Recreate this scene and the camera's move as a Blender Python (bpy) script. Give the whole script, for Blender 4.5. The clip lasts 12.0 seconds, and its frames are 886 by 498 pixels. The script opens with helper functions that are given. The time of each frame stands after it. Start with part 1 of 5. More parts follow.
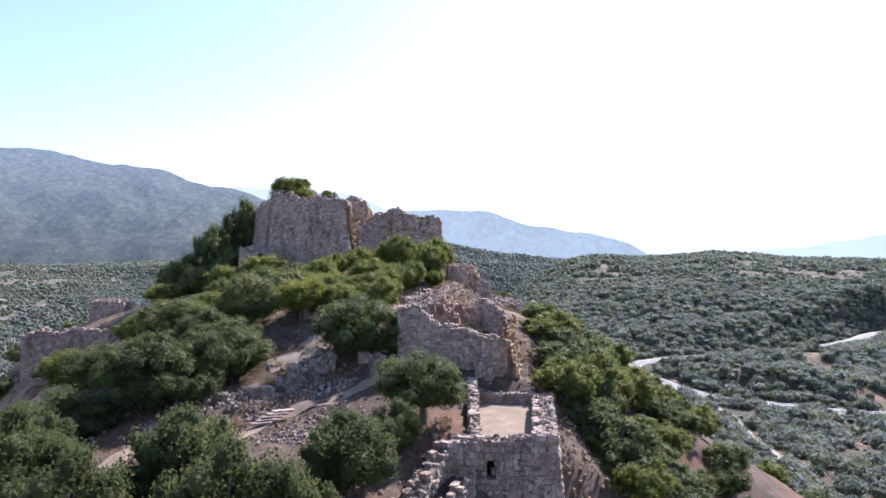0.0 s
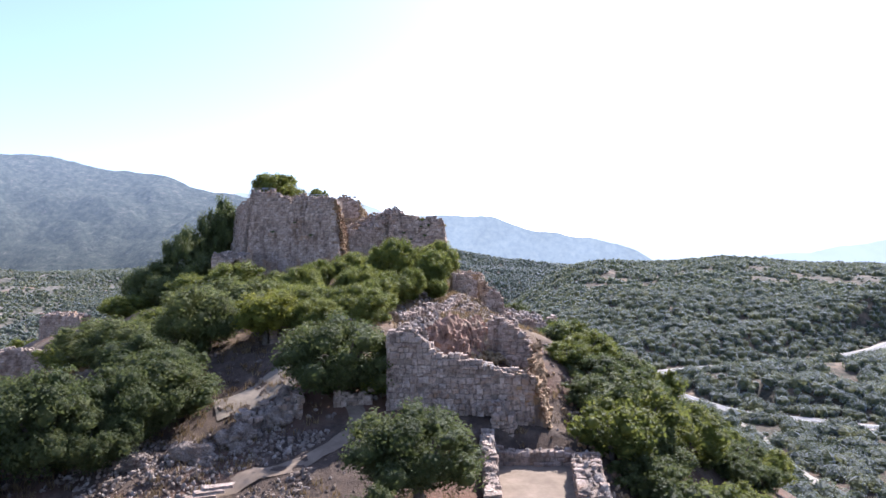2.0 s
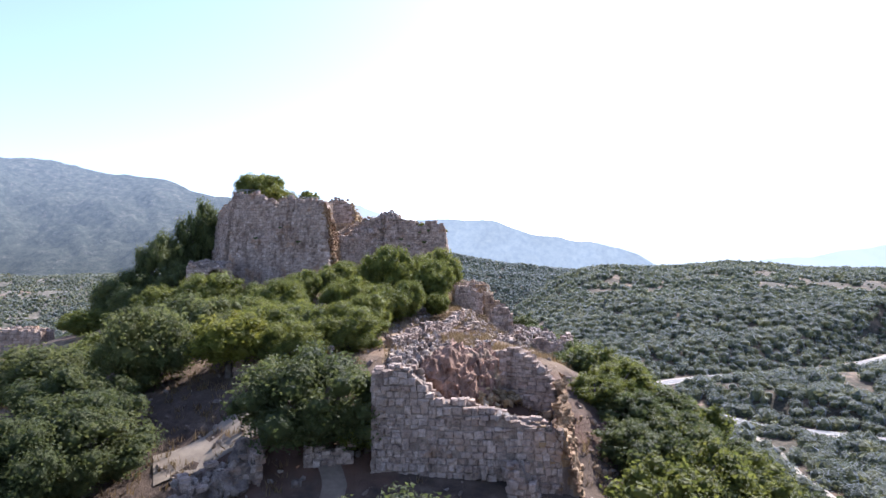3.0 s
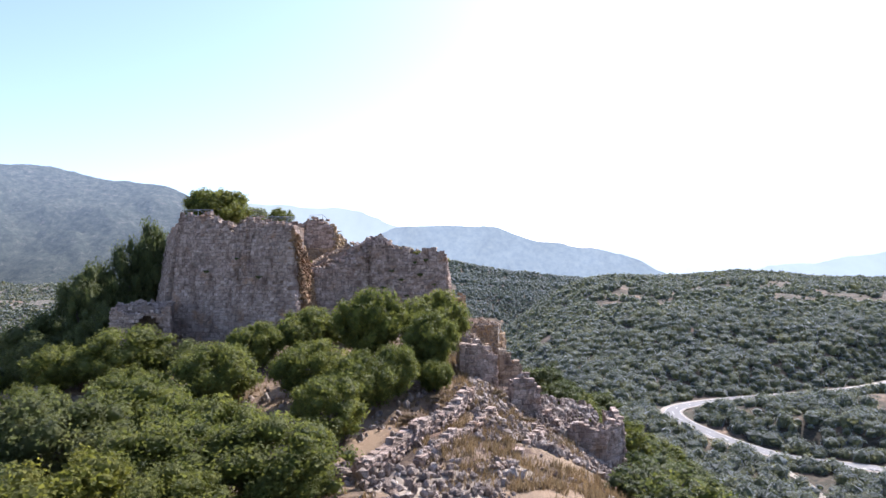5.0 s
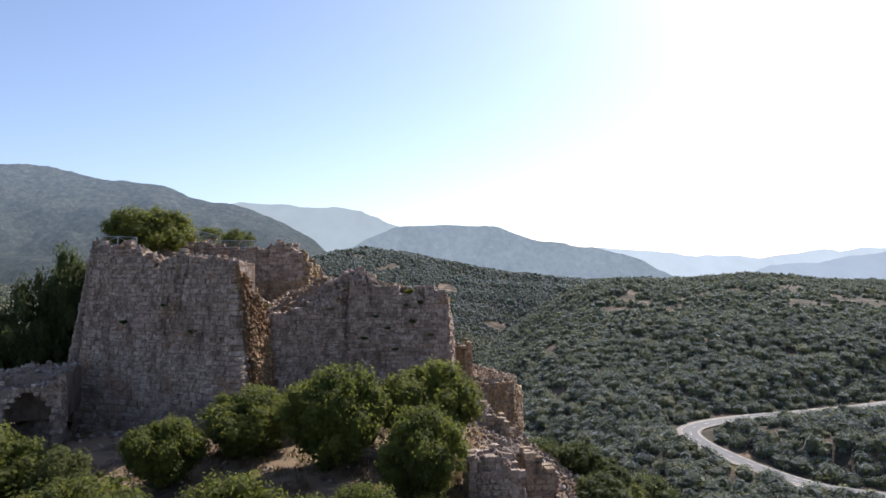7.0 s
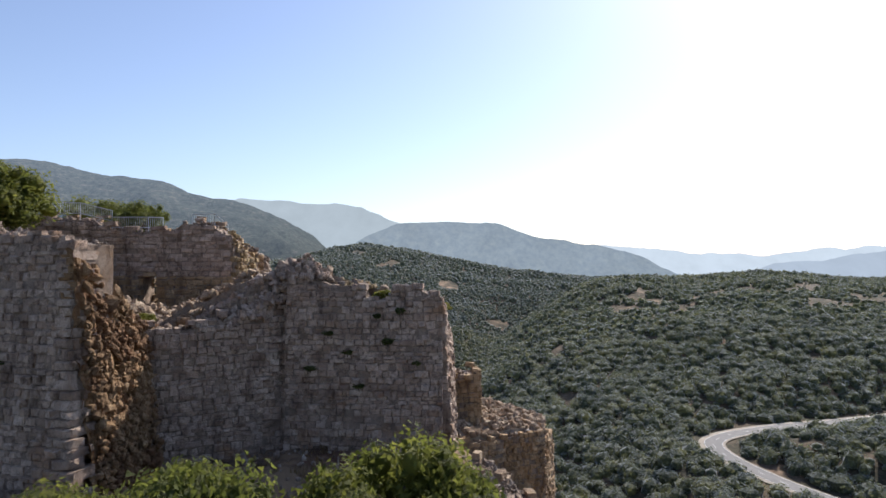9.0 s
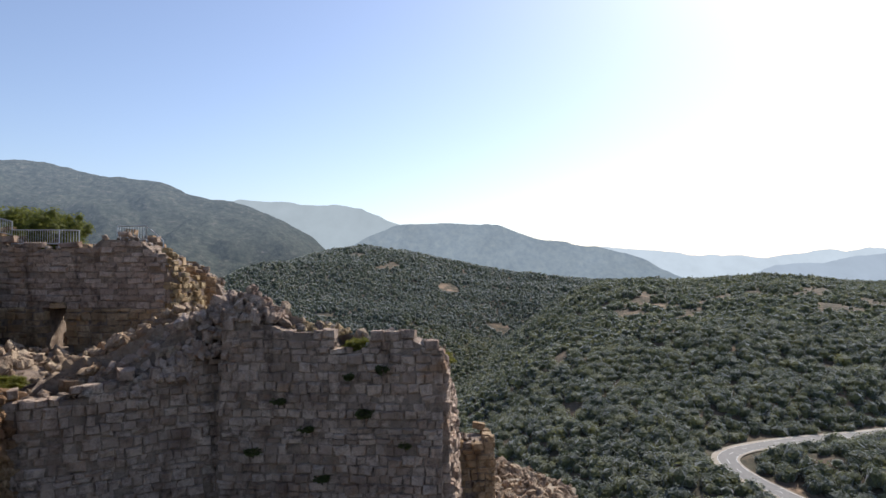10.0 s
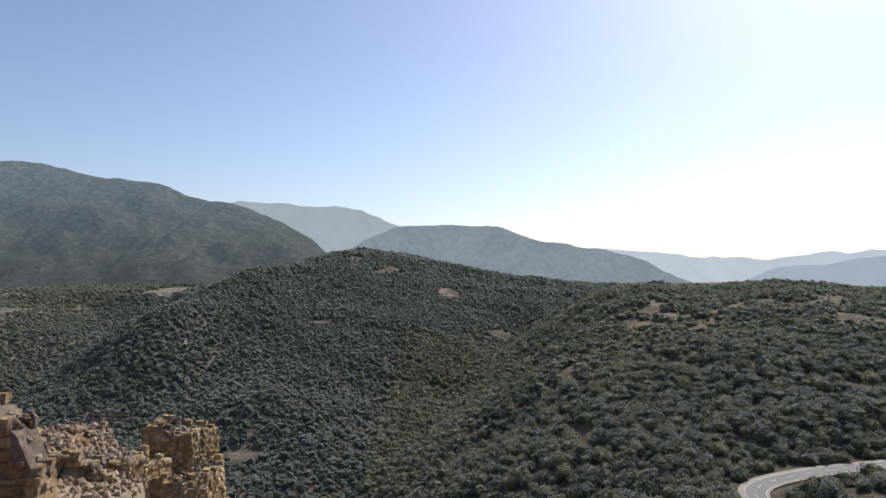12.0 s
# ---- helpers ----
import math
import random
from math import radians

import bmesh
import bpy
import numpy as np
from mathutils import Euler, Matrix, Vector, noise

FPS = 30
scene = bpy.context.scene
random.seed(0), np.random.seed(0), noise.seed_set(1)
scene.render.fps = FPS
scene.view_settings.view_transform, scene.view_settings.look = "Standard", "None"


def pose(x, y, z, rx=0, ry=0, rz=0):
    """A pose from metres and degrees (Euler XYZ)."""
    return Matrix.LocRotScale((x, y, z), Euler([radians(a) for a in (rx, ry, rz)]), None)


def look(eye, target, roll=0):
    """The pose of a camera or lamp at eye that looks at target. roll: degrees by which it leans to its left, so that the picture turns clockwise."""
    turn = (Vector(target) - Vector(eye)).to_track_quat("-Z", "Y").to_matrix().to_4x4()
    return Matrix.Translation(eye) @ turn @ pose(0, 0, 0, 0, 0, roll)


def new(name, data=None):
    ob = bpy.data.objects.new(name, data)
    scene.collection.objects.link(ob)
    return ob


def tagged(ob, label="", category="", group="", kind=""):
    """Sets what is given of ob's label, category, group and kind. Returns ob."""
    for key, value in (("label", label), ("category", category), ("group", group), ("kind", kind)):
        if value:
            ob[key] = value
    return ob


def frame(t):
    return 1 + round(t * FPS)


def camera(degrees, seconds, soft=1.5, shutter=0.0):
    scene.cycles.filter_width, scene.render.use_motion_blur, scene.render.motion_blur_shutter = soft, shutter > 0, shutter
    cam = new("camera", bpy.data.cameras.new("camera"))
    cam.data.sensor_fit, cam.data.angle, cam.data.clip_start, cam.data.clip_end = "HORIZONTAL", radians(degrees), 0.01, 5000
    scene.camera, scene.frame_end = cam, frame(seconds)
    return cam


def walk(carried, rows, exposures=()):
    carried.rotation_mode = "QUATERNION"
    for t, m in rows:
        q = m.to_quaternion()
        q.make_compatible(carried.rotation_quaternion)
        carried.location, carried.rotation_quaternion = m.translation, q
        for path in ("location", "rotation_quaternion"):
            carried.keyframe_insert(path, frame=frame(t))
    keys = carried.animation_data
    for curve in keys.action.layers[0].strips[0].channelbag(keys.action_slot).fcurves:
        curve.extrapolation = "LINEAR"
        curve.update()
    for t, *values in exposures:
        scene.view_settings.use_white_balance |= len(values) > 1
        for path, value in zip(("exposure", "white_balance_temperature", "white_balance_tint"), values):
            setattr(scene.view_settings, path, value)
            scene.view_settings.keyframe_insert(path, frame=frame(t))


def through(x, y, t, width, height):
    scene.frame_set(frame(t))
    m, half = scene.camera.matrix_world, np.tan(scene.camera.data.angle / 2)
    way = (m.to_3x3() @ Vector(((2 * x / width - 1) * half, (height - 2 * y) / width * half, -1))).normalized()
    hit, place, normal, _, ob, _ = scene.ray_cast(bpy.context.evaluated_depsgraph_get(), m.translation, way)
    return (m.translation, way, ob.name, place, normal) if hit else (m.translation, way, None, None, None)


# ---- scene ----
cam = camera(68.57, 12.0)
PATH = [  # seconds, x, y, z, yaw, pitch, roll
    (0.0, 0.00, 0.00, 80.00, 0.00, 0.00, 0.00),
    (0.5, 0.02, 3.16, 79.70, 0.09, 0.15, 0.02),
    (1.0, 0.02, 7.24, 79.44, 0.16, 0.21, 0.12),
    (1.5, -0.02, 12.37, 79.48, 0.22, 0.30, 0.14),
    (2.0, -0.07, 17.98, 79.91, 0.28, 0.51, 0.13),
    (2.5, -0.10, 23.85, 80.30, 0.33, 0.71, 0.12),
    (3.0, -0.12, 29.77, 80.75, 0.38, 0.86, 0.09),
    (5.0, -0.21, 53.78, 85.31, 0.51, 1.36, 0.12),
    (5.5, -0.26, 59.72, 87.31, 0.52, 1.34, 0.09),
    (6.0, -0.33, 65.44, 89.16, 0.51, 1.35, 0.12),
    (6.5, -0.40, 70.91, 90.34, 0.52, 1.34, 0.17),
    (8.5, -0.12, 96.87, 89.56, 0.63, 1.01, 0.09),
    (9.0, -0.07, 104.08, 89.45, 0.66, 1.02, 0.01),
    (9.5, -0.12, 111.04, 89.92, 0.67, 1.06, -0.05),
    (10.0, -0.26, 117.70, 91.18, 0.65, 1.14, -0.04),
    (10.5, -0.37, 124.07, 92.62, 0.65, 1.16, -0.08),
    (11.0, -0.42, 130.23, 94.07, 0.66, 1.18, -0.09),
    (11.5, -0.45, 136.05, 95.30, 0.69, 1.21, -0.10),
    (12.0, -0.52, 141.64, 96.38, 0.69, 1.23, -0.08),
]
EXPOSURES = [(0.0, 1.32, 5700, 19), (3.0, 1.40, 5750, 19), (5.0, 1.24, 5850, 18), (6.0, 0.66, 6050, 15), (7.5, 0.53, 6150, 14), (9.5, 0.46, 6300, 12), (12.0, 0.14, 6400, 11)]
walk(cam, [(t, pose(x, y, z, 90 + pitch, roll, yaw)) for t, x, y, z, yaw, pitch, roll in PATH], EXPOSURES)

# ---------------------------------------------------------------- light
SUN_TURN, SUN_HEIGHT = 32.0, 38.0      # degrees right of +y, above the horizon
world = bpy.data.worlds.new("sky")
scene.world = world
world.use_nodes = True
sky = world.node_tree.nodes.new("ShaderNodeTexSky")
sky.sky_type = "NISHITA"
sky.sun_disc = False
sky.sun_elevation = radians(SUN_HEIGHT)
sky.sun_rotation = radians(SUN_TURN)
sky.altitude = 800
sky.dust_density = 1.5
sky.air_density = 1.1
sky.ozone_density = 2.5
calm = world.node_tree.nodes.new("ShaderNodeHueSaturation")
calm.inputs["Saturation"].default_value = 0.85
cool = world.node_tree.nodes.new("ShaderNodeMix")
cool.data_type, cool.blend_type = "RGBA", "MULTIPLY"
cool.inputs[0].default_value = 1.0
cool.inputs[7].default_value = (0.98, 1.0, 1.085, 1)
world.node_tree.links.new(sky.outputs[0], calm.inputs["Color"])
world.node_tree.links.new(calm.outputs[0], cool.inputs[6])
world.node_tree.links.new(cool.outputs[2], world.node_tree.nodes["Background"].inputs[0])
world.node_tree.nodes["Background"].inputs[1].default_value = 0.105
sun = new("sun", bpy.data.lights.new("sun", "SUN"))
sun.data.energy, sun.data.angle, sun.data.color = 5.0, radians(0.6), (1.0, 0.93, 0.82)
a, e = radians(SUN_TURN), radians(SUN_HEIGHT)
sun.matrix_basis = look((math.sin(a) * math.cos(e) * 300, math.cos(a) * math.cos(e) * 300, math.sin(e) * 300), (0, 0, 0))

# ---------------------------------------------------------------- shape of the land
def lattice(ix, iy, seed):
    n = (ix.astype(np.int64) * 374761393 + iy.astype(np.int64) * 668265263 + seed * 1442695041) & 0x7FFFFFFF
    n = ((n ^ (n >> 13)) * 1274126177) & 0x7FFFFFFF
    return ((n ^ (n >> 16)) & 0xFFFF) / 65535.0


def value_noise(x, y, seed=0):
    x, y = np.asarray(x, float), np.asarray(y, float)
    ix, iy = np.floor(x), np.floor(y)
    fx, fy = x - ix, y - iy
    fx, fy = fx * fx * (3 - 2 * fx), fy * fy * (3 - 2 * fy)
    a, b = lattice(ix, iy, seed), lattice(ix + 1, iy, seed)
    c, d = lattice(ix, iy + 1, seed), lattice(ix + 1, iy + 1, seed)
    return (a * (1 - fx) + b * fx) * (1 - fy) + (c * (1 - fx) + d * fx) * fy * 1.0 - 0.5


def fbm(x, y, octaves=4, seed=0):
    x, y = np.asarray(x, float), np.asarray(y, float)
    total, gain = 0.0, 1.0
    for o in range(octaves):
        total = total + gain * value_noise(x * 2 ** o + 17.3 * o, y * 2 ** o - 9.1 * o, seed + o)
        gain *= 0.5
    return total


def smax(a, b, k=8.0):
    return 0.5 * (a + b + np.sqrt((a - b) ** 2 + k * k))


def smin(a, b, k=8.0):
    return 0.5 * (a + b - np.sqrt((a - b) ** 2 + k * k))


def ramp(v, k=10.0):
    return 0.5 * (v + np.sqrt(v * v + k * k))


ROAD = [(520, 585, 22), (355, 518, 14), (300, 476, 12.5), (245, 441, 12), (190, 422, 11.5), (160, 415, 11), (138, 407.5, 10.5), (123.5, 400, 10.2), (115.5, 392, 10),
        (113, 384, 9.5), (114.5, 372, 8.5), (119.5, 360, 7.2), (128, 346, 5.5), (142, 330, 4), (165, 317, 4), (203, 299, 4), (300, 280, 5), (520, 260, 8)]


def curve_through(points, step=3.0):
    """Points a few metres apart on a smooth line through the given ones."""
    p = np.array(points, float)
    out = []
    for i in range(len(p) - 1):
        a, b, c, d = p[max(i - 1, 0)], p[i], p[i + 1], p[min(i + 2, len(p) - 1)]
        n = max(2, int(np.linalg.norm(c - b) / step))
        for k in range(n):
            u = k / n
            out.append(0.5 * (2 * b + (c - a) * u + (2 * a - 5 * b + 4 * c - d) * u * u + (3 * b - 3 * c + d - a) * u ** 3))
    out.append(p[-1])
    return np.array(out)


ROAD_LINE = curve_through(ROAD)


def to_road(x, y):
    """Distance from the road's middle, and the road's height there."""
    x, y = np.asarray(x, float), np.asarray(y, float)
    best, z = np.full(x.shape, 1e9), np.zeros(x.shape)
    near = (x > 60) & (x < 700) & (y > 220) & (y < 640)
    if near.any():
        bx, by = x[near], y[near]
        bd, bz = np.full(bx.shape, 1e9), np.zeros(bx.shape)
        for px, py, pz in ROAD_LINE:
            d = (bx - px) ** 2 + (by - py) ** 2
            m = d < bd
            bd[m], bz[m] = d[m], pz
        best[near], z[near] = np.sqrt(bd), bz
    return best, z


CREST = np.array([(-400, 0), (-60, 46), (20, 60.5), (40, 63.0), (50, 64.4), (60, 65), (72, 67), (80, 70.2), (88, 72.3), (97, 71.8), (108, 72.2), (122, 75),
                  (133, 75.6), (145, 76.2), (172, 79), (206, 78), (222, 66), (262, 40), (350, -15), (430, -70), (6000, -90)], float)


def ridge(x, y):
    """The spur that carries the castle."""
    z = np.interp(y, CREST[:, 0], CREST[:, 1])
    right = np.interp(y, [-60, 40, 52, 57, 70, 100, 122, 150, 165, 180, 195, 215], [0, -3, -1, 7, 9.5, 8, 0, -1, -5, -14, -22, -28])
    left = np.interp(y, [-60, 40, 100, 136, 160, 185], [-40, -45, -60, -76, -62, -40])
    z = z - np.interp(y, [150, 175], [0.65, 0.95]) * ramp(x - right, 3.0)
    z = z - 0.10 * ramp(-15 - x, 6.0) * np.interp(y, [30, 60, 110], [0.0, 0.3, 1.0]) - np.interp(y, [60, 100, 125], [0.40, 0.36, 0.14]) * ramp(np.interp(y, [60, 110, 125], [-31, -36, -44]) - x, 6.0) - 0.5 * ramp(left - x, 8.0)
    return z


def hill_right(x, y):
    z = 62 - 0.215 * ramp(640 - y, 40) + 0.045 * np.clip(y - 640, 0, 320) - 0.36 * ramp(y - 950, 50) - 0.03 * ramp(x - 300, 60)
    edge = np.interp(y, [380, 440, 540, 700, 900], [62, 68, 92, 126, 160])
    return z - np.interp(y, [400, 540, 700], [0.6, 0.66, 0.84]) * ramp(edge - x, 30)


def hill_middle(x, y):
    """The hump that closes the ravine, and the wooded spur that comes down from it."""
    top = np.interp(x, [-700, -420, -300, -217, -168, -58, 2, 124, 246, 420, 900], [-40, 60, 98, 116, 121, 106, 90, 66, 50, 30, -60])
    hump = top - 0.22 * ramp(1430 - y, 80) - 0.1 * ramp(y - 1600, 80)
    line = np.interp(y, [640, 692, 742, 790, 860, 940, 1040, 1190, 1440], [-372, -358, -346, -338, -334, -326, -312, -272, -200])
    crest = np.interp(y, [500, 640, 692, 742, 790, 860, 940, 1040, 1190, 1440], [-120, -62, -44, -26, -2, 25, 53, 74, 93, 112])
    spur = crest - np.interp(y, [700, 900, 1200], [0.36, 0.42, 0.30]) * ramp(x - line - 12, 26) - 0.62 * ramp(line - 12 - x, 26)
    return smax(hump, spur + 3 * np.sin(x / 31 + y / 47), 12)


def mountain_left(x, y):
    foot = np.interp(y, [300, 600, 900, 1440, 1800], [-300, -420, -430, -310, -250])
    low = np.interp(y, [700, 900, 1440], [-80, -75, 0])
    rise = ramp(foot - x, 40)
    z = low + 0.52 * smin(rise, 250, 40) + 0.16 * ramp(rise - 250, 60)
    folds = 16 * np.sin(y / 95 + x / 300) * np.clip(rise / 150, 0, 1)
    z = smin(z + folds, 4 + 0.11 * rise + 14 * np.sin(x / 120 + y / 90), 30)
    return z - 0.30 * ramp(y - 1100, 80)


def land(x, y):
    x, y = np.asarray(x, float), np.asarray(y, float)
    floor = -74 + 78 * np.clip((x + 40) / 130, 0, 1) ** 1.2 * np.clip((620 - y) / 160, 0, 1) - 60 * np.clip((-200 - y) / 600, 0, 1) + np.interp(y, [820, 960, 1060, 1260, 1500, 1700, 2200], [0, 30, 62, 115, 120, 0, -300])
    big = fbm(x / 90, y / 90, 4, 3)
    base = smax(smax(floor, hill_right(x, y), 12), smax(hill_middle(x, y), mountain_left(x, y), 20), 12)
    base = base + big * np.clip((np.hypot(x, y - 90) - 150) / 150, 0, 1) * 11
    base = base + fbm(x / 420, y / 420, 3, 8) * np.clip((np.hypot(x, y) - 900) / 900, 0, 1) * 18
    d, rz = to_road(x, y)
    w = np.clip((d - 9) / 26, 0, 1)
    w = w * w * (3 - 2 * w)
    base = np.where(d < 40, (rz - 0.5) * (1 - w) + base * w, base)
    base = np.where(d < 9, rz - 0.5, base)
    z = smax(ridge(x, y), base, 10)
    near = np.clip((330 - np.hypot(x + 10, y - 90)) / 120, 0, 1)
    z = z + near * (fbm(x / 9, y / 9, 4, 21) * 1.1 + fbm(x / 2.2, y / 2.2, 2, 5) * 0.25)
    # the terrace room is cut into the slope
    inside = np.clip(np.minimum(np.minimum(x - 1.9, 10.6 - x), np.minimum(y - 50.2, 68.6 - y)) / 1.2, 0, 1)
    return z + (np.minimum(z, 63.2) - z) * inside

# ---------------------------------------------------------------- materials
def material(name, rough=0.9):
    m = bpy.data.materials.new(name)
    m.use_nodes = True
    n, l = m.node_tree.nodes, m.node_tree.links
    b = n["Principled BSDF"]
    b.inputs["Roughness"].default_value = rough
    b.inputs["Specular IOR Level"].default_value = 0.25
    return m, n, l, b


def world_noise(n, l, scale, detail=4.0, rough=0.6):
    g = n.new("ShaderNodeNewGeometry")
    k = n.new("ShaderNodeTexNoise")
    k.inputs["Scale"].default_value, k.inputs["Detail"].default_value, k.inputs["Roughness"].default_value = scale, detail, rough
    l.new(g.outputs["Position"], k.inputs["Vector"])
    return k.outputs["Fac"]


def ramp_node(n, l, fac, *stops):
    r = n.new("ShaderNodeValToRGB")
    e = r.color_ramp.elements
    while len(e) < len(stops):
        e.new(0.5)
    for k, (p, c) in zip(e, stops):
        k.position, k.color = p, (*c, 1)
    l.new(fac, r.inputs[0])
    return r.outputs[0]


def blend(n, l, fac, a, b, kind="MIX"):
    x = n.new("ShaderNodeMix")
    x.data_type, x.blend_type = "RGBA", kind
    for value, socket in ((fac, x.inputs[0]), (a, x.inputs[6]), (b, x.inputs[7])):
        if isinstance(value, (int, float)):
            socket.default_value = value
        elif isinstance(value, tuple):
            socket.default_value = (*value, 1)
        else:
            l.new(value, socket)
    return x.outputs[2]


def bump(n, l, b, height, strength=0.5, distance=0.05):
    k = n.new("ShaderNodeBump")
    k.inputs["Strength"].default_value, k.inputs["Distance"].default_value = strength, distance
    l.new(height, k.inputs["Height"])
    l.new(k.outputs[0], b.inputs["Normal"])


def stone_material(name, dark, mid, light, warm, island=True, warm_at=(0.56, 0.68)):
    m, n, l, b = material(name, 0.92)
    if island:
        pick = n.new("ShaderNodeNewGeometry").outputs["Random Per Island"]
    else:
        pick = n.new("ShaderNodeObjectInfo").outputs["Random"]
    own = ramp_node(n, l, pick, (0.0, dark), (0.45, mid), (1.0, light))
    grain = ramp_node(n, l, world_noise(n, l, 2.2, 8, 0.78), (0.34, (0.42, 0.40, 0.40)), (0.52, (1.0, 1.0, 1.0)), (0.70, (1.32, 1.32, 1.30)))
    c = blend(n, l, 1.0, own, grain, "MULTIPLY")
    stain = ramp_node(n, l, world_noise(n, l, 0.35, 5, 0.65), (warm_at[0], (0, 0, 0)), (warm_at[1], (1, 1, 1)))
    c = blend(n, l, stain, c, warm)
    lichen = ramp_node(n, l, world_noise(n, l, 0.55, 7, 0.7), (0.53, (0, 0, 0)), (0.66, (0.8, 0.8, 0.8)))
    c = blend(n, l, lichen, c, (mid[0] * 0.40, mid[1] * 0.35, mid[2] * 0.33))
    g = n.new("ShaderNodeNewGeometry")
    sc = n.new("ShaderNodeMapping")
    sc.inputs["Scale"].default_value = (0.9, 0.9, 0.16)
    k = n.new("ShaderNodeTexNoise")
    k.inputs["Scale"].default_value, k.inputs["Detail"].default_value, k.inputs["Roughness"].default_value = 1.0, 5, 0.65
    l.new(g.outputs["Position"], sc.inputs["Vector"])
    l.new(sc.outputs[0], k.inputs["Vector"])
    streak = ramp_node(n, l, k.outputs["Fac"], (0.52, (1, 1, 1)), (0.68, (0.5, 0.47, 0.45)))
    c = blend(n, l, 1.0, c, streak, "MULTIPLY")
    l.new(c, b.inputs["Base Color"])
    bump(n, l, b, world_noise(n, l, 3.2, 10, 0.8), 1.0, 0.22)
    return m


STONE = dict(dark=(0.345, 0.25, 0.19), mid=(0.45, 0.34, 0.265), light=(0.55, 0.43, 0.345), warm=(0.40, 0.25, 0.155))
mat_stone = stone_material("grey limestone", **STONE)
mat_block = stone_material("grey limestone block", island=False, **STONE)
mat_core = stone_material("earthy wall core", (0.22, 0.165, 0.125), (0.29, 0.22, 0.17), (0.36, 0.285, 0.225), (0.27, 0.175, 0.11))
RED = dict(dark=(0.34, 0.232, 0.135), mid=(0.43, 0.30, 0.178), light=(0.52, 0.385, 0.245), warm=(0.39, 0.235, 0.115), warm_at=(0.50, 0.68))
mat_red = stone_material("reddish limestone", **RED)
# ochre stone with the gold of sunlight put into its colour
mat_ochre_sun = stone_material("ochre rubble with painted sun", (0.29, 0.195, 0.10), (0.43, 0.31, 0.165), (0.56, 0.43, 0.26), (0.38, 0.23, 0.105))
mat_vault = stone_material("red brown vault rubble", (0.30, 0.17, 0.11), (0.36, 0.22, 0.15), (0.44, 0.31, 0.22), (0.46, 0.34, 0.22))
mat_torn = stone_material("torn ochre masonry", (0.24, 0.145, 0.075), (0.32, 0.20, 0.105), (0.41, 0.275, 0.155), (0.21, 0.115, 0.06), True, (0.46, 0.58))
# warmer rubble copy; sunlit warmth is part of the base colour
mat_sun_warm = stone_material("rubble warmed for sunlight", (0.28, 0.20, 0.135), (0.41, 0.305, 0.21), (0.54, 0.42, 0.30), (0.36, 0.22, 0.12))
mat_rubble = stone_material("pale rubble", (0.20, 0.15, 0.115), (0.33, 0.26, 0.205), (0.50, 0.42, 0.345), (0.30, 0.20, 0.13))


